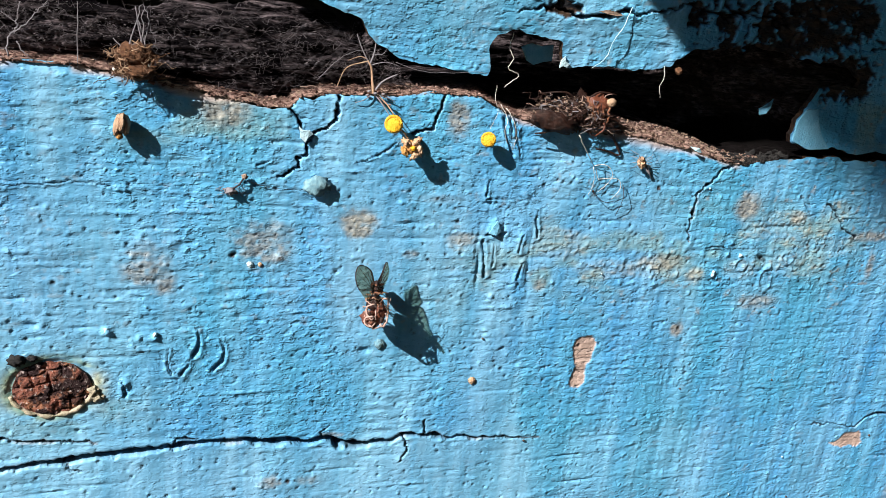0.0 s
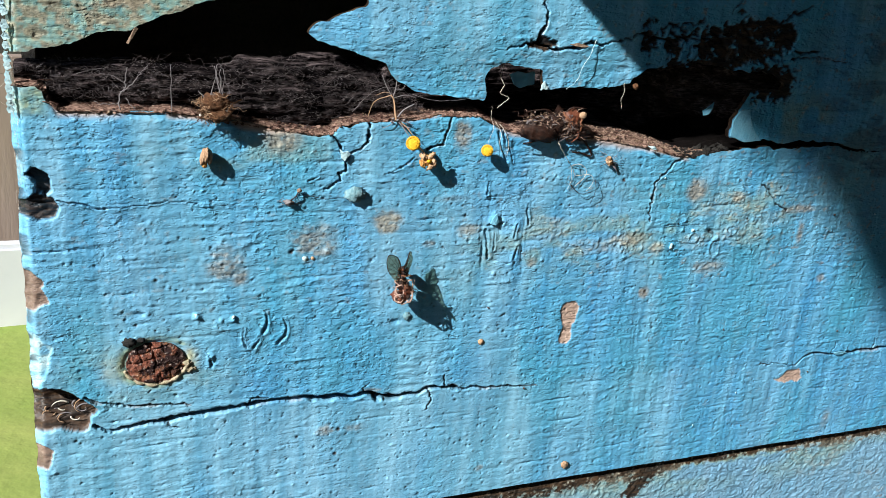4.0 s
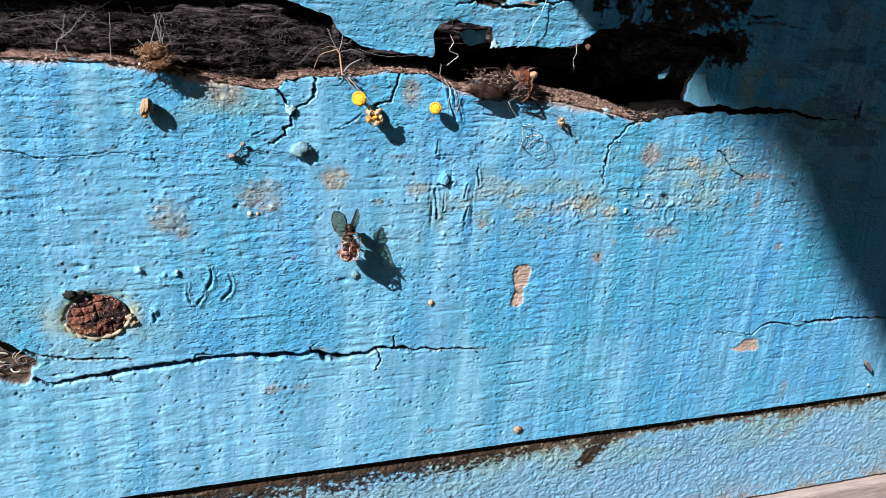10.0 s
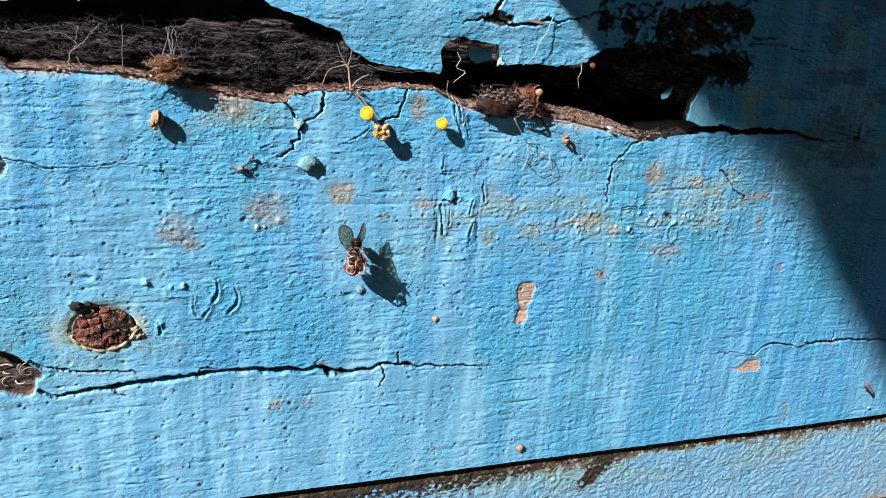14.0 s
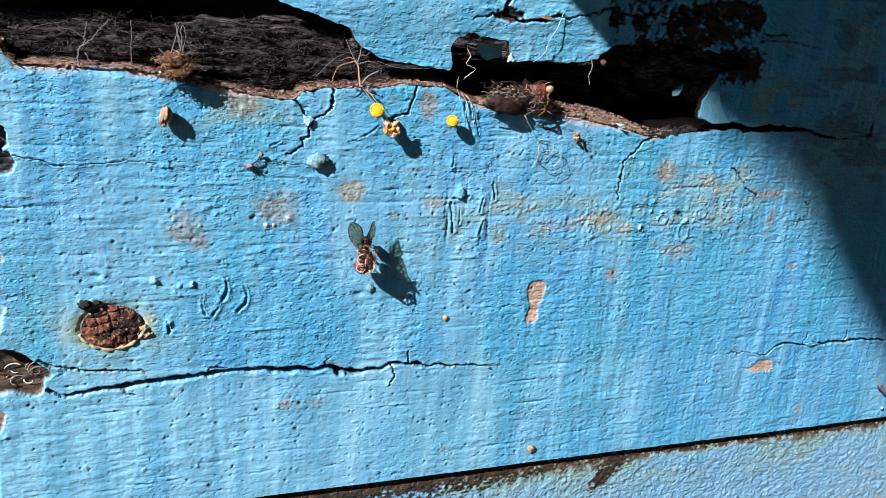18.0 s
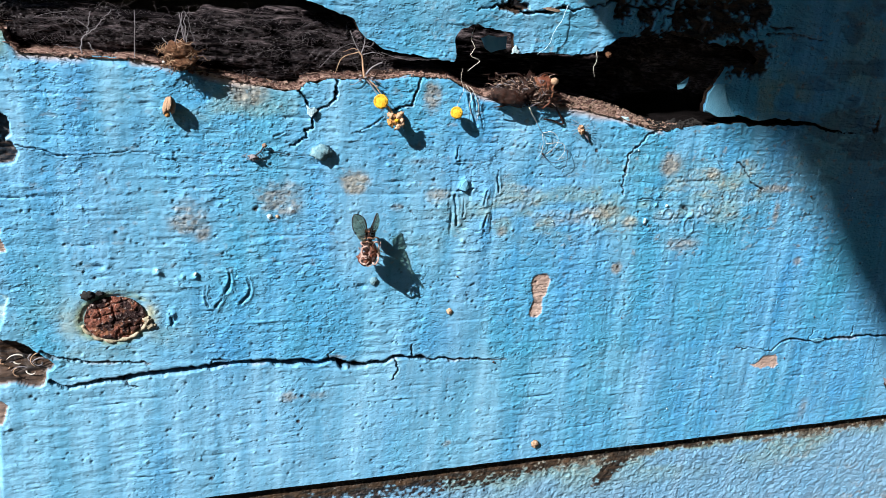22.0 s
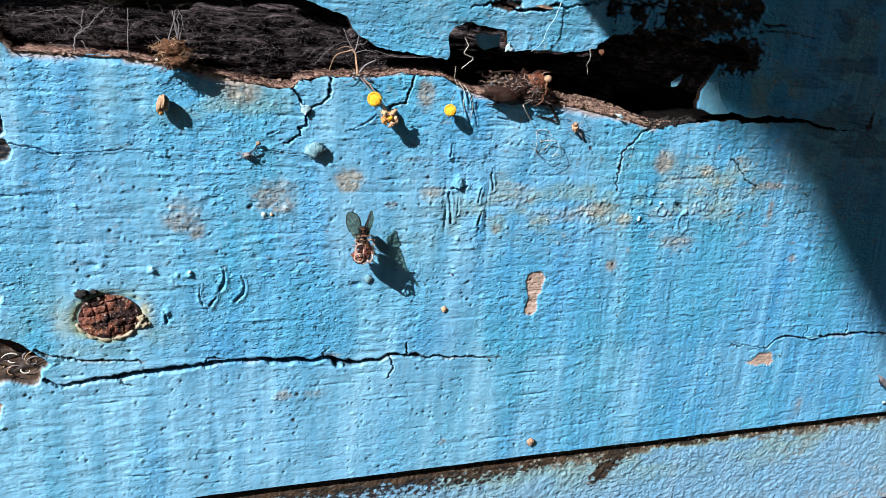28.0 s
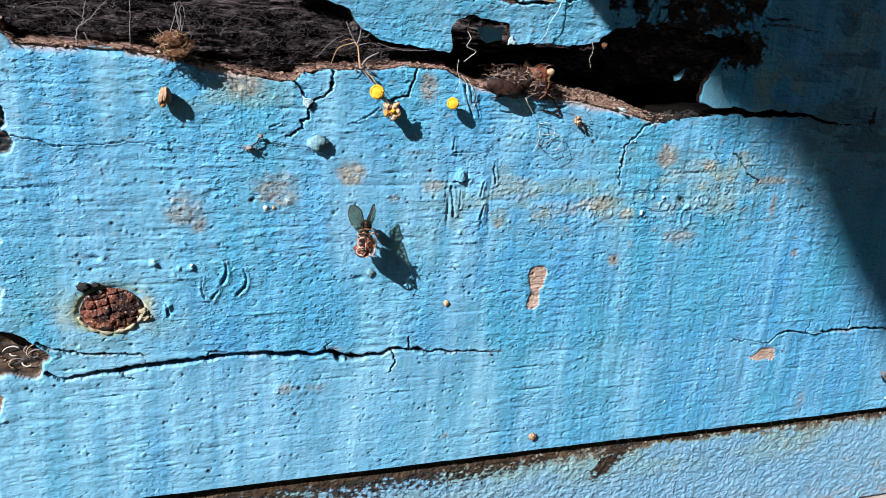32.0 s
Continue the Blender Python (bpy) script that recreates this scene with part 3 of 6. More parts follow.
# stains: x, z, half width, half height, strength
STAINS = [(-1.08, 3.03, 0.46, 0.40, 0.8), (0.2, 3.33, 0.27, 0.22, 1.0), (-2.55, 2.73, 0.34, 0.36, 0.75), (-2.3, 2.5, 0.16, 0.2, 0.8), (-1.65, 4.82, 0.34, 0.27, 1.0), (1.44, 4.81, 0.18, 0.3, 0.95), (6.46, 3.67, 0.24, 0.24, 1.05), (7.47, 3.5, 0.15, 0.13, 0.95), (5.64, 1.6, 0.13, 0.13, 1.1), (4.45, 2.6, 0.7, 0.16, 0.5), (-0.17, -0.61, 0.28, 0.12, 0.6), (-0.75, -0.61, 0.22, 0.14, 0.7), (2.43, -1.91, 0.13, 0.1, 0.7), (5.06, 2.74, 0.4, 0.16, 0.85), (5.75, 2.53, 0.16, 0.14, 0.8), (3.05, 2.4, 0.12, 0.12, 0.8), (9.1, 3.19, 0.5, 0.1, 0.9), (9.26, 2.72, 0.1, 0.32, 0.85), (7.04, 2.05, 0.5, 0.16, 0.75), (1.7, 3.1, 0.28, 0.12, 0.7), (0.98, 2.89, 0.14, 0.1, 0.7), (3.4, 3.1, 0.5, 0.3, 0.35), (-3.8, 3.4, 0.2, 0.15, 0.4), (0.08, 0.10, 0.18, 0.07, 0.9), (11.25, -2.0, 0.16, 0.4, 0.6), (11.2, 1.6, 0.12, 0.5, 0.35), (5.2, 0.0, 0.3, 0.25, 0.4), (-4.35, 2.3, 0.15, 0.1, 0.4), (6.0, 0.9, 0.25, 0.3, 0.35), (-1.6, 4.3, 0.9, 0.2, 0.3), (1.2, 3.7, 0.6, 0.1, 0.5), (10.1, 1.6, 0.12, 0.12, 0.8)]
# crusts of curled flakes: x, z, half width, half height
CRUSTS = [(6.75, 3.27, 0.34, 0.16), (7.7, 3.22, 0.62, 0.22), (8.25, 3.02, 0.5, 0.2), (7.75, 2.72, 0.6, 0.24), (6.6, 2.62, 0.35, 0.18), (5.05, 2.68, 0.5, 0.2), (5.75, 2.52, 0.2, 0.14), (4.2, 2.65, 0.6, 0.18), (3.3, 3.05, 0.45, 0.25), (1.7, 3.08, 0.25, 0.14), (8.2, 3.62, 0.3, 0.2), (0.2, 3.3, 0.22, 0.18), (7.3, 3.5, 0.5, 0.12)]
# blotches of rot over the gap: x, z, half width, half height
BLOTCHES = [(4.76, 6.61, 0.10, 0.15), (4.88, 6.5, 0.07, 0.12), (5.2, 6.57, 0.08, 0.11), (5.4, 6.35, 0.09, 0.16), (5.64, 6.6, 0.2, 0.07), (6.12, 6.41, 0.13, 0.17), (6.5, 6.46, 0.2, 0.2), (6.32, 6.72, 0.17, 0.13), (6.88, 6.83, 0.3, 0.13), (7.05, 6.38, 0.16, 0.36), (7.43, 6.78, 0.26, 0.15), (7.9, 6.54, 0.13, 0.3), (6.67, 6.58, 0.2, 0.1), (5.49, 6.05, 0.26, 0.07), (6.6, 6.15, 0.5, 0.08), (7.4, 6.3, 0.3, 0.15), (11.48, 4.55, 0.10, 0.18)]
PEANUT = [(3.80, 1.40), (3.88, 1.52), (4.08, 1.53), (4.19, 1.42), (4.18, 1.25), (4.10, 1.02), (4.10, 0.88), (4.12, 0.76), (4.03, 0.66), (3.90, 0.67), (3.83, 0.76), (3.86, 0.88), (3.91, 1.02), (3.86, 1.18)]
BARE_RIGHT = [(9.47, -0.79), (9.62, -0.75), (9.70, -0.66), (9.76, -0.60), (9.86, -0.63), (9.98, -0.58), (10.1, -0.57), (10.16, -0.66), (10.2, -0.82), (10.12, -0.9), (9.95, -0.86), (9.8, -0.9), (9.70, -0.85)]
LEFT_BARE = [(-5.7, 2.81), (-5.38, 2.71), (-5.27, 2.47), (-5.19, 2.18), (-5.7, 2.16)]
LEFT_LOW = [(-5.7, -0.24), (-5.32, -0.31), (-5.38, -0.66), (-5.7, -0.7)]
KNOT = [(-5.7, 3.9), (-5.49, 3.87), (-5.32, 3.98), (-5.07, 3.95), (-4.97, 3.79), (-5.01, 3.64), (-5.27, 3.59), (-5.48, 3.68), (-5.7, 3.7)]
HOLE = [(-5.36, 4.33), (-5.26, 4.37), (-5.14, 4.29), (-5.03, 4.14), (-5.02, 4.0), (-5.10, 3.95), (-5.26, 3.98), (-5.22, 4.14)]
FLAKED = [(-5.7, 1.85), (-5.42, 1.7), (-5.32, 1.58), (-5.19, 1.51), (-5.26, 1.28), (-5.36, 1.01), (-5.45, 0.8), (-5.7, 0.8)]
POCKET = [(-5.7, 0.8), (-5.09, 0.69), (-4.76, 0.49), (-4.61, 0.37), (-4.69, 0.14), (-4.74, -0.01), (-5.29, 0.02), (-5.7, 0.05)]

plank = thing("painted_plank", (0, 0, -2.47), "weathered sky-blue painted plank, split by a long rotten gap", "plank")
ZERO = -2.47


def plank_face():
    st = 0.02
    xs, zs = np.arange(-5.5, 16.0 + st / 2, st), np.arange(-2.47, 7.8, st)
    X, Z = np.meshgrid(xs, zs)
    vx = X + 0.26 * (fbm(X, Z, 0.3, 0.3, 13, 3) - 0.5)
    vz = Z + 0.26 * (fbm(X, Z, 0.3, 0.3, 23, 3) - 0.5)
    wx = X + 0.10 * (fbm(X, Z, 0.35, 0.35, 11, 3) - 0.5)
    wz = Z + 0.10 * (fbm(X, Z, 0.35, 0.35, 21, 3) - 0.5)
    fx = X + 0.11 * (fbm(X, Z, 0.13, 0.13, 31, 2) - 0.5)
    fz = Z + 0.11 * (fbm(X, Z, 0.12, 0.12, 41, 2) - 0.5)
    jx = X + 0.19 * (fbm(X, Z, 0.24, 0.24, 33, 4, 0.65) - 0.5)
    jz = Z + 0.19 * (fbm(X, Z, 0.22, 0.22, 43, 4, 0.65) - 0.5)
    # broad form, wood grain, brush marks
    h = 0.035 * (fbm(X, Z, 3.0, 1.3, 51) - 0.5)
    grain_amt = 0.15 + 1.7 * smooth(0.35, 0.75, fbm(X, Z, 1.6, 0.9, 61, 3))
    qx, qz = X + 0.30 * fbm(X, Z, 0.7, 0.5, 63, 3) + 0.12 * Z, Z + 0.16 * fbm(X, Z, 0.8, 0.5, 65, 3) - 0.03 * X
    h += 0.011 * grain_amt * (fbm(qx, qz, 0.55, 0.085, 71, 3) - 0.5)
    h += 0.016 * np.maximum(0, lattice(X, Z, 1.6, 0.10, 76) - 0.80) * -2.2
    right = smooth(1.0, 7.0, X)
    h += (0.004 + 0.016 * right) * (fbm(X + 0.05 * Z, Z, 0.13, 1.4, 81, 3, 0.65) - 0.5)
    h += 0.012 * (fbm(X, Z, 0.30, 3.5, 85, 2) - 0.5)
    h += 0.008 * grain_amt * (fbm(1.3 * qz + qx, qz - 0.2 * qx, 0.17, 0.10, 91, 3, 0.65) - 0.5) * (1.15 - 0.75 * right)
    h += 0.022 * (fbm(qx, qz, 0.7, 0.28, 77, 3) - 0.5)
    hair = np.maximum(0, lattice(X, Z + 0.05 * fbm(X, Z, 0.8, 0.4, 78, 2), 1.3, 0.055, 79) - 0.86) / 0.14
    h -= (0.005 + 0.004 * right) * hair * smooth(0.35, 0.6, fbm(X, Z, 1.8, 0.8, 74, 2))
    rng = np.random.RandomState(5)
    spots = []
    for _ in range(6500):
        x, z = rng.uniform(-5.5, 15), rng.uniform(-2.4, 7.4)
        if rng.rand() > 0.35 + 0.65 * (z > 2.0) * (x < 9) + 0.25 * (x < 3):
            continue
        r = 0.014 + 0.016 * rng.rand() ** 2
        spots.append((x, z, r, r * rng.uniform(0.2, 0.7) * (1 if rng.rand() < 0.6 else -0.8), r * (0.7 + 1.4 * rng.rand() ** 2)))
    for cx, cz, rx, rz, s in STAINS:
        for _ in range(int(35 * rx * rz / 0.1) + 3):
            spots.append((rng.normal(cx, rx * 0.6), rng.normal(cz, rz * 0.6), rng.uniform(0.016, 0.034), rng.uniform(-0.012, 0.016)))
    for _ in range(160):
        spots.append((rng.normal(6.3, 1.6), rng.normal(2.7, 0.25), rng.uniform(0.02, 0.045), rng.uniform(-0.02, 0.03)))
    for _ in range(750):
        x, z = rng.uniform(-5.4, 15.5), rng.uniform(-2.4, 7.4)
        spots.append((x, z, rng.uniform(0.013, 0.022), rng.uniform(0.006, 0.022) * (1 if rng.rand() < 0.35 else -1), 0.05 + 0.4 * rng.rand() ** 3))
    for _ in range(110):
        x, z = rng.uniform(-5.2, 15.5), rng.uniform(-2.4, 4.6)
        ln, slope = 0.08 + 0.5 * rng.rand() ** 2, rng.normal(0.02, 0.05)
        a = -rng.uniform(0.012, 0.032)
        for q in np.linspace(-1, 1, 5):
            spots.append((x + q * ln, z + slope * q * ln + rng.normal(0, 0.006), 0.0125, a * (1 - 0.6 * abs(q)), ln * 0.28))
    # larger lumps
    spots += [(2.21, 3.30, 0.08, 0.07), (-3.76, 1.96, 0.05, 0.045), (-3.85, 1.95, 0.04, -0.04, 0.12), (-3.3, 1.9, 0.02, -0.03, 0.16), (-2.99, 1.84, 0.05, 0.06), (-2.6, 1.75, 0.03, 0.04), (-2.4, 1.74, 0.035, 0.05), (0.45, 1.44, 0.045, -0.05, 0.08), (-2.75, 1.1, 0.05, 0.03), (-2.72, 0.95, 0.05, -0.03), (-0.85, 2.85, 0.05, 0.05)]
    h += bumps(xs[0], zs[0], st, X.shape, spots)
    # scratched patch of vertical scores
    patch = np.exp(-(((X - 2.35) / 0.55) ** 2 + ((Z - 2.85) / 0.55) ** 2))
    h -= 0.05 * patch * smooth(0.62, 0.9, fbm(X, Z, 0.06, 0.7, 95, 2))
    # cracks; their bottoms are also blackened in colour, more with depth
    dark = np.zeros(X.shape)
    rimw = np.zeros(X.shape)
    for k, (pts, w, depth, (t0, t1)) in enumerate(CRACKS):
        main = k < 3 or pts[0] == (9.93, -0.47)
        wob = 0.65 if main else 1.0 if depth > 0.065 else 0.4
        w = w if main else (0.56 if depth > 0.065 else 0.6) * w
        d, al = near_line(X + wob * (jx - X), Z + wob * (jz - Z), pts, 0.3)
        ww = 0.68 * w * (t0 + (t1 - t0) * al) * ((0.55 + 0.9 * fbm(X, Z, 0.6, 0.6, 97, 2)) if main else (0.35 + 1.3 * fbm(X, Z, 0.25, 0.25, 94, 3)))
        g = np.exp(-((d / np.maximum(ww, 0.012)) ** 4))
        h -= depth * g * (t0 + (t1 - t0) * al)
        h += (0.007 if depth > 0.065 else 0.016) * np.exp(-(((d - 2.2 * ww) / (1.3 * ww + 0.01)) ** 2)) * (d < 1)
        dark = np.maximum(dark, np.exp(-((d / np.maximum(1.15 * ww, 0.014)) ** 4)) * (min(1, max(0.0, (depth - 0.025) / 0.05)) if depth > 0.065 else 0.30))
        rimw = np.maximum(rimw, np.exp(-(((d - 1.25 * ww) / (0.5 * ww + 0.005)) ** 2)) * (depth > 0.1) * smooth(0.5, 0.8, lattice(X, Z, 0.3, 0.3, 98)))
    crz = random.Random(83)
    for _ in range(22):
        cx, cz = crz.choice([(crz.uniform(4.8, 6.6), crz.uniform(6.05, 6.6)), (crz.uniform(5.0, 8.6), crz.uniform(6.1, 7.6)), (crz.uniform(4.6, 8.4), crz.uniform(6.12, 7.0)), (crz.uniform(4.6, 7.6), crz.uniform(6.2, 6.7))])
        a, pts = crz.uniform(0, 6.3), [(cx, cz)]
        for _ in range(crz.randint(2, 5)):
            a += crz.gauss(0, 0.8)
            pts.append((pts[-1][0] + 0.14 * math.cos(a), pts[-1][1] + 0.11 * math.sin(a)))
        d, _ = near_line(jx, jz, pts, 0.15)
        ww = 0.018 * (0.4 + 1.2 * lattice(X, Z, 0.2, 0.2, 96))
        h -= 0.10 * np.exp(-((d / ww) ** 4))
        dark = np.maximum(dark, np.exp(-((d / (1.3 * ww)) ** 4)))
    # bare wood, knots and pockets
    bare, rot_shade, pale = np.zeros(X.shape), np.zeros(X.shape), np.zeros(X.shape)
    for poly, depth in ((PEANUT, 0.018), (BARE_RIGHT, 0.018), (LEFT_BARE, 0.05), (LEFT_LOW, 0.05)):
        m = poly_soft(vx if depth > 0.04 else 0.6 * jx + 0.4 * X, vz if depth > 0.04 else 0.6 * jz + 0.4 * Z, poly, 0.012)
        rot_shade = np.maximum(rot_shade, m * (0.55 if depth > 0.04 else 0.0) * (0.6 + 0.8 * fbm(X, Z, 0.3, 0.1, 99, 3)))
        bare, h = np.maximum(bare, m), h - depth * m
        h += 0.012 * m * (fbm(X, Z, 0.5, 0.05, 101, 2) - 0.5)
    m = poly_soft(wx, wz, KNOT, 0.02)
    rot_shade, h = np.maximum(rot_shade, m * 0.96), h - 0.10 * m + 0.09 * m * (fbm(X, Z, 0.2, 0.06, 103, 3) - 0.3)
    m = poly_soft(vx, vz, HOLE, 0.03)
    rot_shade, h = np.maximum(rot_shade, 0.93 * smooth(0.3, 0.9, m)), h - 0.18 * m
    m = poly_soft(vx, vz, POCKET, 0.02)
    rot_shade = np.maximum(rot_shade, smooth(0.2, 0.7, m) * (0.90 + 0.1 * smooth(0.15, 0.35, Z + 0.2 * (fbm(X, Z, 0.3, 0.15, 118, 2) - 0.5))))
    h = h - m * (0.12 + 0.28 * smooth(0.15, 0.5, Z)) + 0.10 * m * (fbm(X, Z, 0.4, 0.07, 119, 3) - 0.5)
    bare = np.maximum(bare, smooth(0.6, 0.9, m))
    m = poly_soft(wx, wz, FLAKED, 0.03)
    pale, h = np.maximum(pale, m * smooth(0.30, 0.45, fbm(X, Z, 0.16, 0.2, 105, 2))), h - 0.03 * m
    edge = 1 - smooth(0.0, 0.10 + 0.12 * fbm(X, Z, 0.3, 0.5, 107, 3), X + 5.5)
    pale = np.maximum(pale, 0.4 * edge * smooth(0.55, 0.68, fbm(X, Z, 0.2, 0.3, 109, 2)))
    rot_shade = np.maximum(rot_shade, 0.8 * edge * smooth(0.52, 0.62, fbm(X, Z, 0.12, 0.18, 112, 3)))
    h -= 0.14 * edge**2
    # nail seat
    dn = np.hypot((X + 3.65) / 0.62, (Z - 1.07) / 0.47)
    h += 0.008 * np.exp(-(((dn - 1.1) / 0.12) ** 2)) - 0.03 * (1 - smooth(0.75, 0.9, dn))
    green = np.clip(1.0 * np.exp(-((dn - 0.84) / 0.19) ** 2) * smooth(0.25, 0.50, fbm(X, Z, 0.35, 0.16, 111, 3) + 0.14 * smooth(-3.4, -4.2, X)), 0, 0.95)
    # the blackening inside cracks shares the mask of the rot
    rot_shade = np.maximum(rot_shade, dark)
    bare = np.maximum(bare, 0.4 * rimw)
    # stains
    dirt = np.zeros(X.shape)
    spk = fbm(X, Z, 0.10, 0.08, 121, 3)
    big = fbm(X, Z, 0.45, 0.3, 131, 2)
    for cx, cz, rx, rz, s in STAINS:
        q = 0.88 * s * np.exp(-(((X - cx) / rx) ** 2 + ((Z - cz) / rz) ** 2) * 0.9)
        dirt = np.maximum(dirt, smooth(0.22, 0.70, q * (0.30 + 1.35 * spk)) * min(0.85, 0.30 + 0.45 * s))
        dirt = np.maximum(dirt, 0.50 * s * smooth(0.20, 0.62, q * (0.55 + 0.9 * big)))
    dirt = np.maximum(dirt, (0.28 + 0.3 * right) * smooth(0.68, 0.82, spk) * smooth(0.3, 0.55, big) * (0.35 + 0.65 * (Z > 1.8)))
    # crusts: worm-like ridges of dried algae
    cream = np.zeros(X.shape)
    worm = np.exp(-(((fbm(X + 0.1 * spk, Z, 0.17, 0.11, 123, 2) - 0.5) / 0.05) ** 2))
    for cx, cz, rx, rz in CRUSTS:
        q = np.exp(-((((X - cx) / rx) ** 2 + ((Z - cz) / rz) ** 2) ** 1.5) * 0.8)
        q = smooth(0.25, 0.7, q * (0.5 + big + 0.3 * spk))
        h += 0.011 * q * (worm - 0.3)
        cream = np.maximum(cream, q * (0.14 + 0.26 * worm))
    cream = np.maximum(cream, 0.36 * np.exp(-(((X + 4.32) / 0.20) ** 2 + ((Z - 1.02) / 0.24) ** 2)) * (0.5 + spk))
    cream = np.maximum(cream, 0.75 * np.exp(-(((X + 3.10) / 0.13) ** 2 + ((Z - 1.06) / 0.22) ** 2)) * (0.5 + spk))
    for cx, cz, rx, rz in ((6.58, 2.70, 0.11, 0.10), (7.12, 2.44, 0.12, 0.20), (7.47, 2.82, 0.12, 0.10), (4.98, 2.60, 0.08, 0.06)):
        ring = np.hypot((X - cx) / rx, (Z - cz) / rz) + 0.35 * (spk - 0.5)
        h += 0.022 * np.exp(-(((ring - 1) / 0.22) ** 2))
        rot_shade = np.maximum(rot_shade, 0.75 * np.exp(-(((ring - 0.8) / 0.13) ** 2)) * smooth(0.35, 0.6, lattice(X, Z, 0.13, 0.13, 127)))
    gash = np.exp(-((((X - 6.98) + 0.5 * (Z - 2.81)) / 0.10) ** 2 + ((Z - 2.80) / 0.07) ** 2))
    rot_shade, h = np.maximum(rot_shade, 0.8 * smooth(0.4, 0.7, gash * (0.6 + 0.8 * spk))), h - 0.05 * gash
    # dark dots: small shadows and dirt in pits, put into the colour
    dots = np.random.RandomState(17)
    bold = [(-0.54, -1.13), (-0.5, -0.62), (-2.05, -2.1), (4.78, 3.93), (-1.46, 2.87), (5.66, 1.62)]
    for n, (x, z) in enumerate(bold + [(dots.uniform(-5, 12), dots.uniform(-2.3, 4.3)) for _ in range(800)]):
        r, dk = (0.032, 0.95) if n < len(bold) else (0.013 + 0.014 * dots.rand() ** 3, dots.uniform(0.15, 0.8))
        near = (np.abs(X - x) < 0.1) & (np.abs(Z - z) < 0.1)
        dd = np.hypot(X[near] - x, Z[near] - z)
        rot_shade[near] = np.maximum(rot_shade[near], dk * (1 - smooth(r * 0.8, r * 1.5, dd)))
        h[near] -= 0.03 * np.exp(-((dd / r) ** 2))
    # algae: a dull band under the gap at the right and about the top left
    band = np.exp(-(((Z - 2.9 - 0.08 * (X - 5)) / 0.7) ** 2)) * smooth(0.5, 3.0, X) * (1 - smooth(8.0, 10.0, X))
    green = np.maximum(green, 0.5 * band * smooth(0.3, 0.7, big))
    green = np.maximum(green, 0.5 * np.exp(-(((X + 3.7) / 1.3) ** 2 + ((Z - 0.95) / 0.6) ** 2)) * smooth(0.25, 0.65, big))
    green = np.maximum(green, 0.5 * np.exp(-(((X + 2.0) / 1.4) ** 2 + ((Z - 4.55) / 0.35) ** 2)) * smooth(0.3, 0.65, big))
    green = np.maximum(green, 0.7 * (1 - smooth(-5.15, -4.95, X)) * smooth(5.05, 5.3, Z) * (0.5 + spk))
    tl = smooth(5.9, 6.2, Z) * (1 - smooth(-2.6, -1.6, X))
    green = np.maximum(green, tl * (0.65 + 0.35 * spk))
    dirt = np.maximum(dirt, tl * smooth(0.36, 0.60, spk) * 0.75)
    dirt = np.maximum(dirt, 0.9 * smooth(0.35, 0.6, np.exp(-(((X + 3.95) / 0.5) ** 2 + ((Z - 6.95) / 0.35) ** 2)) * (0.4 + spk)))
    bad = 0.92 * smooth(0.62, 0.78, np.exp(-(((X - 7.2) / 1.0) ** 2 + ((Z - 6.4) / 0.55) ** 2)) * (0.10 + 0.9 * spk + 0.9 * fbm(X, Z, 0.5, 0.35, 177, 3)))
    ux = X + 0.55 * (fbm(X, Z, 0.22, 0.22, 181, 4, 0.6) - 0.5)
    uz = Z + 0.55 * (fbm(X, Z, 0.22, 0.22, 191, 4, 0.6) - 0.5)
    for cx, cz, rx, rz in BLOTCHES:
        q = np.exp(-(np.hypot((ux - cx) / (1.25 * rx), (uz - cz) / (1.25 * rz)) ** 2) * 0.8) * (0.2 + 1.0 * spk + 0.6 * big)
        bad = np.maximum(bad, smooth(0.36, 0.58, q))
    bad = np.maximum(bad, smooth(0.55, 0.66, np.exp(-(((X - 2.7) / 0.35) ** 2 + ((Z - 6.4) / 0.16) ** 2)) * (0.4 + 1.2 * spk)))
    bad = np.maximum(bad, smooth(0.45, 0.6, np.exp(-(((X - 7.75) / 0.75) ** 2 + ((Z - 5.75) / 0.42) ** 2)) * (0.35 + 1.3 * spk)))
    bad = np.maximum(bad, smooth(0.48, 0.6, np.exp(-(((X - 6.2) / 1.6) ** 2 + ((Z - 6.05) / 0.16) ** 2)) * (0.3 + 1.1 * spk)))
    far = smooth(7.5, 11.0, X) * smooth(1.5, 4.5, Z)
    bad = np.maximum(bad, 0.42 * far * smooth(0.48, 0.62, fbm(X, Z, 0.8, 0.35, 171, 4, 0.6)))
    green = np.maximum(green, 0.4 * far * smooth(0.35, 0.6, fbm(X, Z, 0.9, 0.7, 173, 3)))
    green = np.maximum(green, 0.65 * np.exp(-(((X - 8.7) / 0.9) ** 2 + ((Z - 5.1) / 0.5) ** 2)) * smooth(0.35, 0.6, big))
    rot_shade, h = np.maximum(rot_shade, bad * 0.99), h - 0.05 * bad + 0.05 * bad * (fbm(X, Z, 0.16, 0.10, 175, 3) - 0.5)
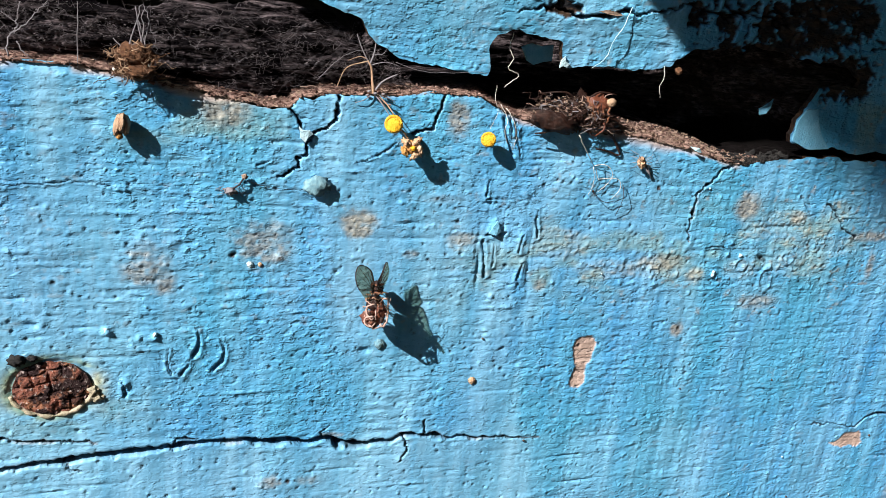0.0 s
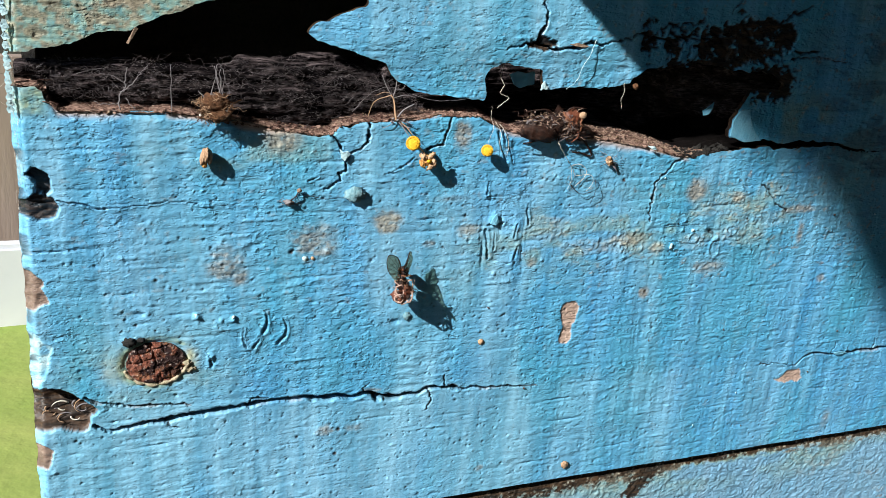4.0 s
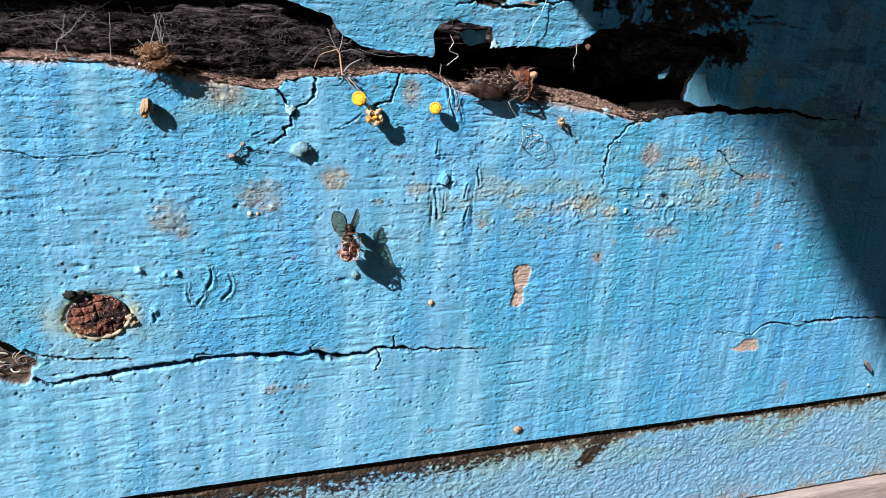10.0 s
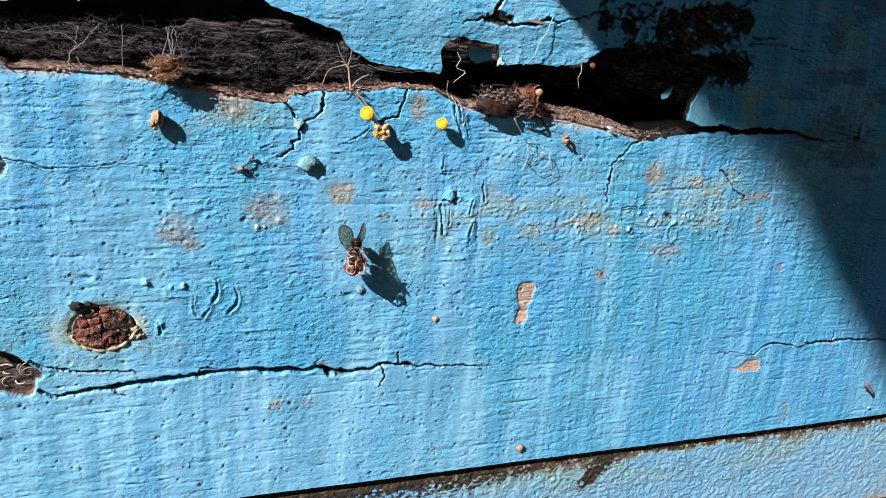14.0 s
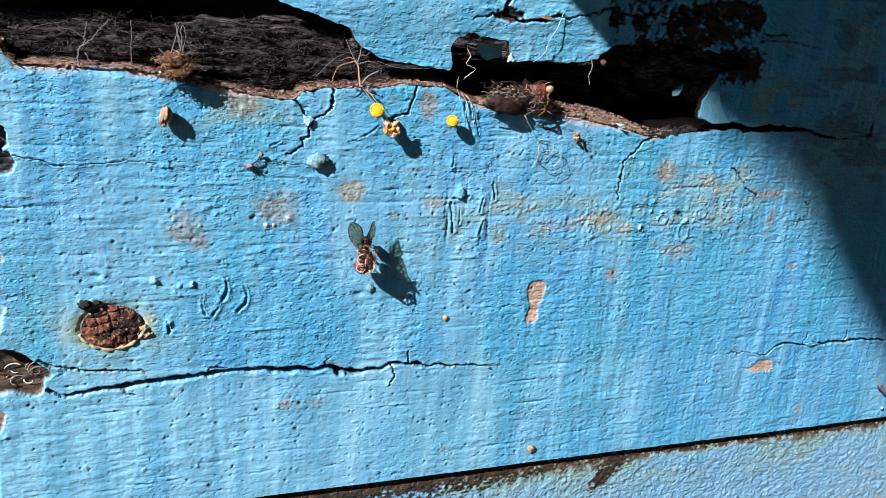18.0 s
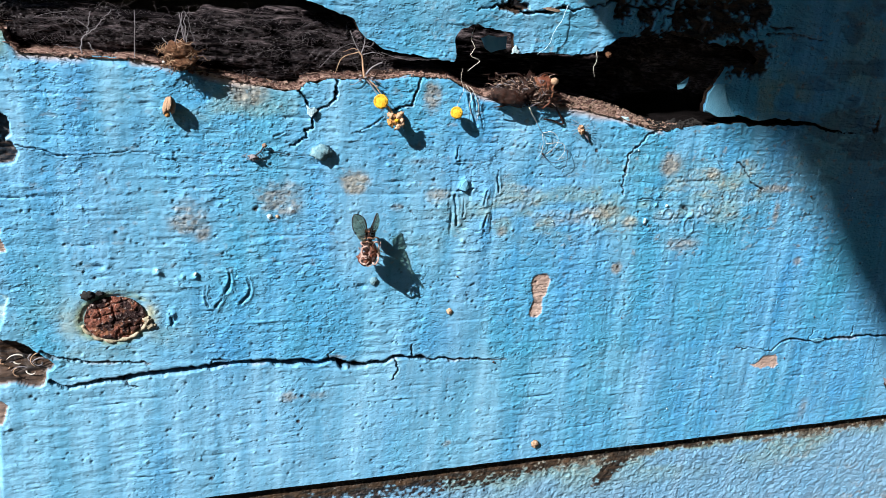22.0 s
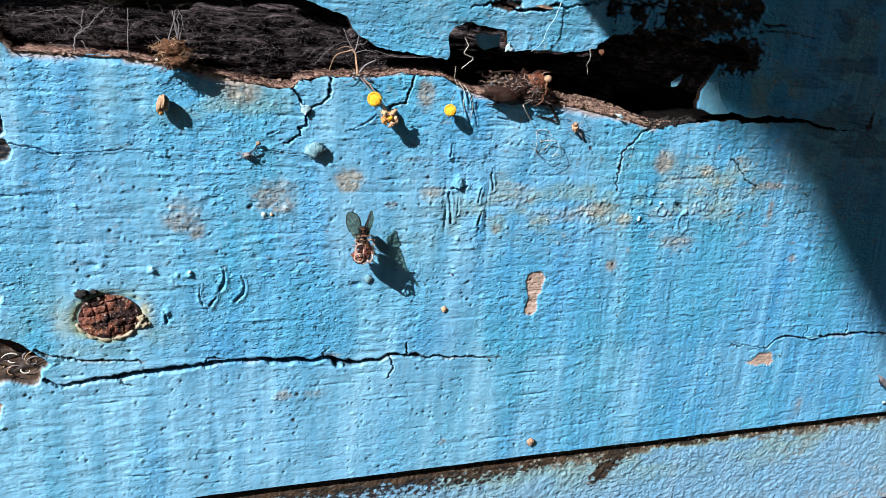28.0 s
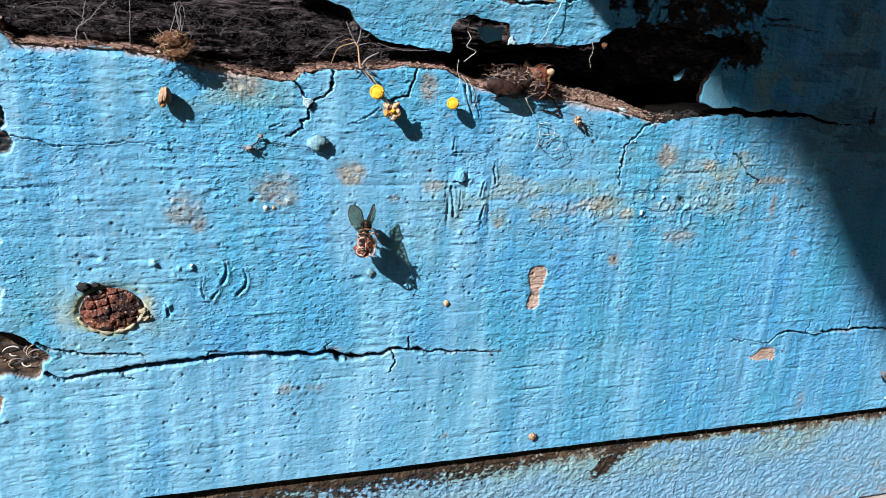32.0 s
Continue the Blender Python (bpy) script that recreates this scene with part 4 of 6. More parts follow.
    fade = np.clip((1 - smooth(0.0, 9.0, X)) * 0.75 + 1.2 * (fbm(X + 0.1 * Z, Z, 0.75, 4.0, 161, 3) - 0.5) * 2 * (1 - 0.4 * right) + 0.3 * (fbm(X, Z, 2.2, 1.2, 165, 2) - 0.5)
                   + 0.42 * (1 - 0.55 * right) * (1 - smooth(-0.12, 0.10, Z + 0.03 * X)) - 0.38 * smooth(0.0, 0.3, Z + 0.03 * X) * (1 - smooth(1.2, 2.6, Z)) * (1 - smooth(4.0, 8.0, X)), 0, 1)
    # brown fringe just below the gap where the paint has crept back
    zl = np.interp(X, [p[0] for p in LOW_EDGE], [p[1] for p in LOW_EDGE])
    frn = smooth(0.0, 1.0, 1 - (zl - Z) / (0.03 + 0.16 * fbm(X, Z, 0.6, 0.3, 141, 3) ** 2 * 2)) * (Z < zl + 0.1) * (X < 6.4)
    bare = np.maximum(bare, frn * smooth(0.35, 0.6, lattice(X, Z, 0.5, 0.5, 143)))
    h -= 0.03 * frn
    h += 0.20 * smooth(5.6, 6.6, Z) * (1 - smooth(4.0, 6.0, X)) * smooth(-1.5, 0.0, X) * 0.5
    Xd = X + np.where(X < -5.45, 0.10 * (fbm(X * 0, Z, 1, 0.25, 151, 3) - 0.5) - 0.02, 0)
    keep = ~inside(wx + 0.45 * (jx - X), wz + 0.45 * (jz - Z), GAP)
    return sheet("paint_face", Xd, Z - ZERO, -h, keep, 0.10, {"dirt": (dirt, 0.0), "green": (green, 0.0), "pale": (pale, 0.0), "bare": (bare, 1.0), "rot_shade": (rot_shade, 1.0), "fade": (fade, 0.0), "cream": (cream, 0.0)}, BLUE, plank, "cracked sky-blue paint with tan stains")


def plank_core():
    st = 0.03
    X, Z = np.meshgrid(np.arange(-5.46, 11.0, st), np.arange(4.0, 7.75, st))
    lx, lz = [p[0] for p in LOW_EDGE], [p[1] for p in LOW_EDGE]
    rag = 0.06 * (fbm(X, Z, 0.3, 0.3, 201, 3) - 0.5)
    u = Z - np.interp(X, lx, lz) + rag
    wid = np.interp(X, [-5.5, -2, 0, 1.5, 3, 5, 6.2, 7], [0.05, 0.035, 0.045, 0.06, 0.12, 0.13, 0.06, 0.03])
    top = np.interp(X, [-5.5, -4.14, -3.03, -2.37, -1.68, -0.97, -0.33, 0.07, 0.5], [5.92, 5.99, 5.93, 6.0, 6.06, 6.11, 6.02, 5.8, 5.4])
    sd = np.interp(X, [-5.5, -1.0, 1.0, 3.0], [0.26, 0.28, 0.36, 0.34])
    step = sd * smooth(0.0, 1.0, u / wid)
    logw = 1 - smooth(0.0, 0.7, X)
    t = np.clip((u - wid) / np.maximum(top - np.interp(X, lx, lz) - wid, 0.1), 0, 1.5)
    t = t + 0.22 * (fbm(X, Z, 0.5, 0.12, 241, 3) - 0.5) * (t > 0.5)
    heart = sd + 0.06 - 0.14 * np.sin(np.clip(t, 0, 1) * math.pi) + 1.9 * smooth(0.96, 1.15, t)
    hollow = sd + (1.1 - 0.6 * smooth(5.4, 6.8, X) * smooth(0.2, 0.8, u)) * smooth(0.0, 0.12, u - wid) * (1 - 0.6 * smooth(6.6, 7.5, X))
    y = np.where(u < wid, step, logw * heart + (1 - logw) * hollow)
    y += 0.26 * (fbm(X, Z, 0.9, 0.10, 211, 4, 0.6) - 0.5) * smooth(0, 0.3, u) + (0.06 + 0.22 * (u < wid) * (u > 0)) * (fbm(X, Z, 0.10, 0.08, 221, 4, 0.65) - 0.5) * (u > 0)
    y = np.where(u < -0.03, 0.46, y + 0.01)
    ledge = (1 - smooth(0.8, 1.25, u / wid + 0.5 * (fbm(X, Z, 0.25, 0.1, 231, 2) - 0.5)))
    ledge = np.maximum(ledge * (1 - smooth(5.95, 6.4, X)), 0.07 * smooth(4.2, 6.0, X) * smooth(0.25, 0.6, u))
    # The second mask paints shade low in the gap, right of x 5.75.
    return sheet("rotten_core", X, Z - ZERO, y, (t < 0.985) | (X > 0.4), 0.004, {"ledge": (ledge, 0.0), "gap_shade": (0.95 * smooth(5.75, 6.2, X) * (1 - smooth(0.3, 0.7, u)), 0.0)}, CORE, plank, "black rotten wood with a pale broken edge")


def lower_plank():
    low = thing("lower_plank", (0, 0.10, -5.05), "chalky pale-blue painted plank with rust-brown stained top edge", "plank")
    st = 0.02
    X, Z = np.meshgrid(np.arange(-5.5, 16.1, st), np.arange(-5.05, -2.56, st))
    h = 0.03 * (fbm(X, Z, 2.5, 1.0, 301) - 0.5) + 0.055 * (fbm(X + 0.2 * fbm(X, Z, 0.5, 0.5, 313, 2), Z, 0.13, 0.11, 311, 4, 0.8) - 0.5) + 0.012 * (fbm(X, Z, 0.8, 0.1, 321, 2) - 0.5)
    top = -2.565 - Z
    h -= 0.06 * np.exp(-((top / 0.12) ** 2))
    spk, big = fbm(X, Z, 0.13, 0.09, 331, 3), fbm(X, Z, 1.0, 0.5, 341, 2)
    dirt = 0.8 * smooth(0.30, 0.55, np.exp(-top / (0.12 + 0.36 * big)) * (0.25 + 1.25 * spk))
    streak = np.exp(-(((X - 6.35 - 0.7 * (Z + 3.1)) / 0.32) ** 2 + ((Z + 3.06) / 0.46) ** 2))
    dirt = np.maximum(dirt, 0.6 * smooth(0.42, 0.55, streak * (0.25 + 1.1 * spk)))
    dirt = np.maximum(dirt, 0.6 * smooth(0.5, 0.75, big) * smooth(0.5, 0.62, spk) * smooth(9, 14, X))
    foot = np.exp(-(Z + 5.05) / 0.25) * smooth(0.35, 0.6, fbm(X, Z, 0.5, 0.2, 351, 3))
    dirt = np.maximum(dirt, 0.9 * foot)
    fine = fbm(X, Z, 0.07, 0.05, 361, 2)
    rot_shade = smooth(0.24, 0.34, dirt * (0.3 * spk + fine)) * 0.9 * smooth(0.0, 0.9, np.exp(-top / 0.35) + 1.3 * streak)
    green = 0.55 * smooth(0.35, 0.7, big) * (1 - smooth(0.2, 1.4, top))
    rot_shade = np.maximum(rot_shade, 0.9 * smooth(0.36, 0.5, np.exp(-top / 0.55) * (0.2 + 0.7 * spk + 0.6 * fine)) * (1 - smooth(2.0, 5.2, X)))
    band = np.exp(-top / np.interp(X, [-5.5, 3.5, 5.5, 7.5, 16], [0.85, 0.62, 0.26, 0.20, 0.24]))
    rot_shade = np.maximum(rot_shade, 0.95 * smooth(0.42, 0.50, band * (0.15 + 0.5 * spk + 1.0 * fine)))
    dirt = np.maximum(dirt, 0.85 * smooth(0.22, 0.45, np.exp(-top / (0.10 + 0.3 * big)) * (0.3 + 0.4 * spk + 0.6 * fine)))
    green = np.maximum(green, 0.8 * smooth(0.3, 0.6, np.exp(-top / 0.3) * (0.4 + spk)))
    rot_shade = np.maximum(rot_shade, 0.95 * smooth(0.30, 0.42, streak * (0.0 + 0.5 * spk + 1.0 * fine)))
    zero = np.zeros(X.shape)
    sheet("paint_face", X, Z + 5.05, -h, X > -99, 0.12, {"dirt": (dirt, 0.5), "green": (green, 0.0), "pale": (zero, 0.0), "bare": (zero, 0.0), "rot_shade": (rot_shade, 0.97), "fade": (zero, 0.0)}, PALE_BLUE, low, "chalky pale-blue paint, brown along the top")
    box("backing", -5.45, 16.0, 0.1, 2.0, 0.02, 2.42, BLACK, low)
    sill = thing("sill_board", (0, 0, -8.0), "bare pinkish pine board below the painted planks", "board")
    box("board", -6.0, 16.1, -0.15, 3.0, 0.0, 2.86, PINK_PINE, sill)


plank_face()
plank_core()
box("backing", -5.42, 15.9, 0.5, 2.2, 0.02, 6.46, BACKWOOD, plank, bevel=0)
# Added black back and end boards, and a top board, keep the gap dark.
box("dark_gap_back", -5.3, 15.9, 5.0, 5.4, 0.02, 10.2, BLACK, plank, bevel=0)
box("light_stop_top", -5.4, 15.9, 0.3, 5.4, 10.22, 10.5, BACKWOOD, plank, bevel=0)
box("light_stop_end", -5.40, -5.2, 2.3, 4.98, 0.02, 10.2, BLACK, plank, bevel=0)
box("right_backing", 10.9, 15.9, 0.5, 2.4, 6.48, 10.2, BACKWOOD, plank, bevel=0)
lower_plank()


# loose pieces of paint, still stuck to the plank
def flake(outline, y, thick, material, label, bend=0.02):
    return extruded("paint_flake", [(x, z - ZERO) for x, z in outline], y, y + thick, material, plank, label, bend)


flake([(-0.72, 4.62), (-0.66, 4.57), (-0.58, 4.58), (-0.53, 4.53), (-0.60, 4.48), (-0.63, 4.42), (-0.69, 4.47), (-0.70, 4.54)], -0.04, 0.03, FLAKE, "lifted pale paint flake")
flake([(5.13, 4.60), (5.27, 4.59), (5.34, 4.52), (5.26, 4.53), (5.2, 4.55)], -0.08, 0.02, FLAKE, "lifted pale paint flake", 0.04)
flake([(2.36, 5.80), (2.5, 5.86), (2.66, 5.83), (2.83, 5.86), (2.84, 5.64), (2.7, 5.62), (2.56, 5.57), (2.46, 5.62), (2.42, 5.70)], 0.30, 0.05, FLAKE_BLUE, "sunken blue paint flake")
flake([(6.97, 4.76), (6.99, 5.06), (7.10, 5.24), (7.30, 5.28), (7.36, 5.10), (7.46, 4.92), (7.56, 4.80), (7.72, 4.66), (7.3, 4.64)], -0.05, 0.03, FLAKE_BLUE, "pale lifted paint flake beside the gap", 0.03)
flake([(6.60, 5.06), (6.58, 5.15), (6.68, 5.22), (6.82, 5.31), (6.78, 5.18), (6.70, 5.09)], 0.40, 0.02, FLAKE_BLUE, "small leaf-shaped paint flake", 0.05)
flake([(2.80, 5.60), (2.81, 5.70), (2.86, 5.76), (2.88, 5.69), (2.95, 5.66), (2.90, 5.61), (2.85, 5.63)], -0.035, 0.02, FLAKE, "frayed white paint edge", 0.01)
flake([(2.10, 3.21), (2.14, 3.31), (2.20, 3.41), (2.23, 3.33), (2.28, 3.24), (2.2, 3.19)], -0.045, 0.02, FLAKE_BLUE, "lifted leaf-shaped paint flake", 0.03)
flake([(-3.83, 6.46), (-3.78, 6.44), (-3.92, 6.22), (-3.95, 6.23)], -0.04, 0.02, SPLINTER, "torn brown splinter")
flake([(10.95, -0.27), (11.12, -0.245), (11.3, -0.265), (11.36, -0.30), (11.15, -0.315), (11.02, -0.31)], -0.04, 0.02, FLAKE_BLUE, "lifted pale paint flake")
flake([(3.22, 6.40), (3.38, 6.43), (3.52, 6.41), (3.64, 6.38), (3.5, 6.36), (3.36, 6.375)], -0.09, 0.02, SPLINTER, "brown wood splinter")

rng = random.Random(29)
for k in range(20):
    z0, ln, wd = 5.2 + 0.1 * k + rng.uniform(-0.05, 0.05), rng.uniform(0.08, 0.17), rng.uniform(0.015, 0.06)
    flake([(-5.56 + rng.uniform(0, 0.02), z0), (-5.58, z0 + 0.5 * ln), (-5.55, z0 + ln), (-5.50, z0 + 0.9 * ln), (-5.54 + wd, z0 + 0.6 * ln), (-5.52 + wd, z0 + 0.25 * ln)], rng.uniform(-0.02, 0.05), 0.02, FLAKE, "pale frayed paint at the plank's end", 0.02)
rng = random.Random(7)
for k in range(46):
    x = rng.uniform(-5.2, 6.0)
    z = float(np.interp(x, [p[0] for p in LOW_EDGE], [p[1] for p in LOW_EDGE]))
    ln = rng.uniform(0.12, 0.5)
    t = Tubes((0, 0, 0))
    y = rng.uniform(0.0, 0.2)
    za, zb = z - ZERO + rng.uniform(-0.03, 0.06) + y * 0.22, z - ZERO + rng.uniform(-0.03, 0.06) + y * 0.22
    t.wander((x - ln / 2, y, za), (x + ln / 2, y + rng.uniform(-0.08, 0.08), zb), rng.uniform(0.005, 0.012), 0.012, rng, 6, 0.003)
    t.done("splinter", (REDWOOD, EDGEWOOD, SPLINTER, REDWOOD)[k % 4], plank)


def curve(pts, n=5):
    """A smooth line through the points."""
    p = [Vector(q) for q in (pts[0], *pts, pts[-1])]
    out = []
    for a, b, c, d in zip(p, p[1:], p[2:], p[3:]):
        for k in range(n):
            t = k / n
            out.append(0.5 * (2 * b + (c - a) * t + (2 * a - 5 * b + 4 * c - d) * t**2 + (3 * b - a - 3 * c + d) * t**3))
    return out + [p[-1]]


# crumbled wood on the broken edge
def crumbled_edge():
    rng = random.Random(63)
    lx, lz = [p[0] for p in LOW_EDGE], [p[1] for p in LOW_EDGE]
    for name, mat, count, big in (("crumbled_wood", EDGEWOOD, 900, 0.014), ("crumbled_wood", SPLINTER, 700, 0.014), ("crumbled_wood", REDWOOD, 1100, 0.016), ("crumbled_wood", BLACK, 260, 0.03)):
        t = Tubes()
        for k in range(count):
            # Black chips at x 5.9 to 7.0 also darken that wedge.
            x = rng.uniform(5.9, 7.0) if mat is BLACK else rng.uniform(3.3, 6.5) if (k % 3 if mat is not REDWOOD else k % 4 == 0) else rng.uniform(-5.4, 3.3)
            wide = float(np.interp(x, (-5, 3.0, 3.5, 5.0, 6.0, 6.6), (0.07, 0.09, 0.19, 0.22, 0.14, 0.06)))
            s = rng.random()
            z = float(np.interp(x, lx, lz)) - ZERO + wide * s - 0.02
            y = 0.02 + 0.28 * s**1.3
            g = big * (0.5 + 1.8 * rng.random() ** 3)
            t.chip((x, y - 0.015, z), rng.uniform(0.6, 1.7) * g, 0.4 * big, rng.uniform(0.3, 0.8) * g, rng)
        tagged(t.done(name, mat, plank, "crumbled wood along the broken edge", smooth=False), "crumbled wood along the broken edge", kind="stuff")


crumbled_edge()


# ---- cobwebs and dust on the black heartwood ----
def cobweb():
    rng = random.Random(21)
    web = thing("cobweb", (-2.5, 0.4, 5.3), "dusty grey cobweb matted over black rotten wood", "cobweb", kind="stuff")
    o = (-2.5, 0.4, 5.3)
    lx, lz = [p[0] for p in LOW_EDGE], [p[1] for p in LOW_EDGE]
    for name, mat, count, r in (("dust_strands", DUST_FIBRE, 520, 0.0042), ("dusty_strands", DUST, 330, 0.0026), ("bright_strands", SILK_GREY, 50, 0.0024)):
        t = Tubes(o)
        for _ in range(count):
            x = rng.gauss(rng.choice((-4.9, -3.9, -2.2, -1.3, -0.4, 0.1)), 0.35) if rng.random() < 0.6 else rng.uniform(-5.4, 0.6)
            x = min(0.6, max(-5.4, x))
            lo = float(np.interp(x, lx, lz)) + 0.12
            hi = float(np.interp(x, [-5.5, -1.5, -0.3, 0.3, 0.6], [5.88, 6.0, 5.92, 5.55, 5.36]))
            z = rng.uniform(lo, max(hi, lo + 0.05))
            s = (z - lo) / max(hi - lo, 0.1)
            y = 0.30 - 0.14 * math.sin(math.pi * min(1, max(0, s))) - rng.uniform(-0.02, 0.07)
            a = rng.gauss(0, 0.38) + (math.pi if rng.random() < 0.5 else 0)
            ln = rng.uniform(0.05, 0.36 if name == "dust_strands" else 0.30)
            p, q = Vector((x, y, z)), Vector((x + ln * math.cos(a), y + rng.uniform(-0.04, 0.04), z + ln * math.sin(a)))
            bow = Vector((rng.gauss(0, 0.03), rng.gauss(0, 0.02), rng.gauss(0, 0.05)))
            t.tube(curve([p, p.lerp(q, 0.3) + bow, p.lerp(q, 0.7) - bow * 0.5, q], 3), r * rng.uniform(0.6, 1.5), r * 0.4, 3)
        t.done(name, mat, web)
    for name, mat, groups in (("dust_clump", DUST, 60), ("dark_clump", DUST_FIBRE, 80)):
        t = Tubes(o)
        for _ in range(groups):
            cx, cs = rng.uniform(-5.3, 0.4), rng.random()
            for _ in range(9):
                x = min(0.5, max(-5.4, cx + rng.gauss(0, 0.10)))
                lo = float(np.interp(x, lx, lz)) + 0.15
                z = lo + max(0.0, min(1.0, cs + rng.gauss(0, 0.06))) * max(0.05, 5.95 - lo)
                k = 0.30 - 0.14 * math.sin(math.pi * min(1, (z - lo) / max(5.95 - lo, 0.1)))
                t.chip((x, k + rng.uniform(-0.04, 0.02), z), rng.uniform(0.006, 0.020), 0.006, rng.uniform(0.003, 0.007), rng)
        t.done(name, mat, web)


cobweb()


def strand(pts, r, label, material=SILK, name="silk_thread"):
    o, jit = pts[0], random.Random(int(abs(pts[0][0]) * 100))
    th = thing(name, o, label, "thread", "silk threads on the plank")
    t = Tubes(o)
    t.tube([p + Vector((jit.gauss(0, 0.004), jit.gauss(0, 0.003), jit.gauss(0, 0.003))) for p in curve(pts)], r * 0.34, r * 0.22, 5)
    t.done("strand", material, th)
    return th


strand([(-3.33, 0.0, 5.17), (-3.34, 0.0, 5.5), (-3.33, 0.02, 5.78), (-3.34, 0.05, 5.92)], 0.020, "straight pale stalk standing on the broken edge", SILK_GREY)
strand([(-0.68, 0.40, 5.28), (-0.69, 0.30, 5.38), (-0.68, 0.26, 5.5)], 0.03, "short white flake caught in the web", FLAKE)
strand([(4.46, -0.02, 5.74), (4.48, -0.03, 5.55), (4.46, 0.0, 5.45), (4.5, 0.0, 5.28)], 0.014, "white thread hanging from the paint edge")
strand([(2.12, 0.1, 6.0), (2.08, 0.1, 5.8), (2.16, 0.1, 5.66), (2.10, 0.1, 5.52), (2.28, 0.1, 5.44), (2.2, 0.12, 5.36), (2.1, 0.15, 5.25)], 0.02, "white twisted thread in the notch")
strand([(3.7, -0.15, 6.5), (3.62, -0.15, 6.25), (3.5, -0.16, 6.05), (3.45, -0.1, 5.8), (3.3, -0.02, 5.62)], 0.018, "pale torn thread on blue paint", FLAKE)
strand([(1.95, 0.05, 5.3), (1.94, 0.0, 5.1), (1.98, -0.05, 4.95), (1.86, -0.16, 4.78), (1.83, -0.18, 4.66)], 0.009, "fine white thread holding a yellow pellet")
strand([(-5.0, 0.3, 5.5), (-4.6, 0.2, 5.75), (-4.1, 0.25, 5.85), (-3.95, 0.3, 5.95)], 0.010, "loose grey thread across black wood", SILK_GREY)
strand([(-0.5, 0.1, 5.2), (-0.25, 0.02, 5.5), (0.0, 0.0, 5.62), (0.3, 0.1, 5.58), (0.5, 0.2, 5.45)], 0.010, "loose grey thread across the gap", SILK_GREY)
strand([(0.5, 0.05, 5.5), (0.8, -0.02, 5.42), (1.2, -0.03, 5.42), (1.55, -0.02, 5.46), (1.8, 0.0, 5.44)], 0.010, "grey thread along the paint edge", SILK_GREY)
strand([(3.1, -0.35, 4.75), (3.35, -0.25, 4.45), (3.6, -0.10, 4.2), (3.7, -0.03, 4.05)], 0.020, "pale thread stretched from a dried insect")
strand([(3.6, -0.04, 4.25), (3.75, -0.10, 4.28), (3.9, -0.08, 4.15), (3.88, -0.03, 4.0), (3.72, -0.05, 3.86)], 0.016, "pale looped thread on blue paint")
# The next two dark strands imitate web shadows on the paint.
strand([(4.1, -0.06, 4.0), (4.12, -0.12, 3.8), (4.1, -0.03, 3.5)], 0.016, "dark strand standing in for a web's shadow on blue paint", DUST_FIBRE)
strand([(3.65, -0.04, 3.85), (3.85, -0.08, 3.72), (4.1, -0.05, 3.75)], 0.016, "dark strand standing in for a web's shadow on blue paint", DUST_FIBRE)
strand([(3.55, -0.10, 4.25), (3.62, -0.06, 4.0), (3.58, -0.03, 3.8)], 0.014, "pale looped thread on blue paint")
strand([(3.68, -0.05, 4.05), (3.98, -0.10, 4.08), (4.06, -0.08, 3.92), (3.98, -0.03, 3.76)], 0.014, "pale looped thread on blue paint")
strand([(2.02, 0.0, 5.05), (2.14, -0.05, 4.85), (2.1, -0.08, 4.7), (2.2, -0.02, 4.5)], 0.016, "white frayed thread on scraped paint")
strand([(2.12, 0.0, 5.0), (2.24, -0.06, 4.8), (2.3, -0.04, 4.6), (2.28, -0.02, 4.42)], 0.014, "white frayed thread on scraped paint")
strand([(-4.65, -0.01, 4.98), (-4.35, -0.05, 4.92), (-4.1, -0.02, 4.8)], 0.008, "short dark bristle on blue paint", DUST_FIBRE)
strand([(-5.52, -0.05, 5.7), (-5.66, -0.08, 5.55), (-5.66, -0.08, 5.4), (-5.52, -0.03, 5.3)], 0.007, "white loop of web at the plank's end")


def silk_branch(at, limbs, material, label):
    """Dusty silk that forks like a root; each limb is a line and its thickness."""
    th, jit = thing("silk_branch", at, label, "cobweb", "forked silk on the plank"), random.Random(19)
    for pts, r in limbs:
        t = Tubes(at)
        t.tube([p + Vector((jit.gauss(0, 0.010), 0, jit.gauss(0, 0.008))) for p in curve(pts)], r * 0.55, r * 0.28, 5)
        t.done("limb", material, th)


silk_branch((-4.0, 0.1, 5.25), [
    ([(-4.05, 0.02, 5.26), (-4.06, 0.06, 5.45), (-3.98, 0.1, 5.55), (-3.98, 0.12, 5.67), (-3.93, 0.14, 5.86)], 0.020),
    ([(-4.0, 0.08, 5.5), (-3.86, 0.1, 5.65), (-3.76, 0.12, 5.76), (-3.64, 0.14, 5.9)], 0.014),
    ([(-3.98, 0.05, 5.42), (-3.9, 0.02, 5.32), (-3.82, 0.0, 5.24)], 0.014),
    ([(-4.05, 0.04, 5.34), (-4.25, 0.02, 5.33), (-4.4, 0.05, 5.36)], 0.010),
    ([(-3.97, 0.1, 5.6), (-4.12, 0.12, 5.72), (-4.3, 0.14, 5.75)], 0.009),
], SILK_GREY, "forked grey silk spun over black wood")
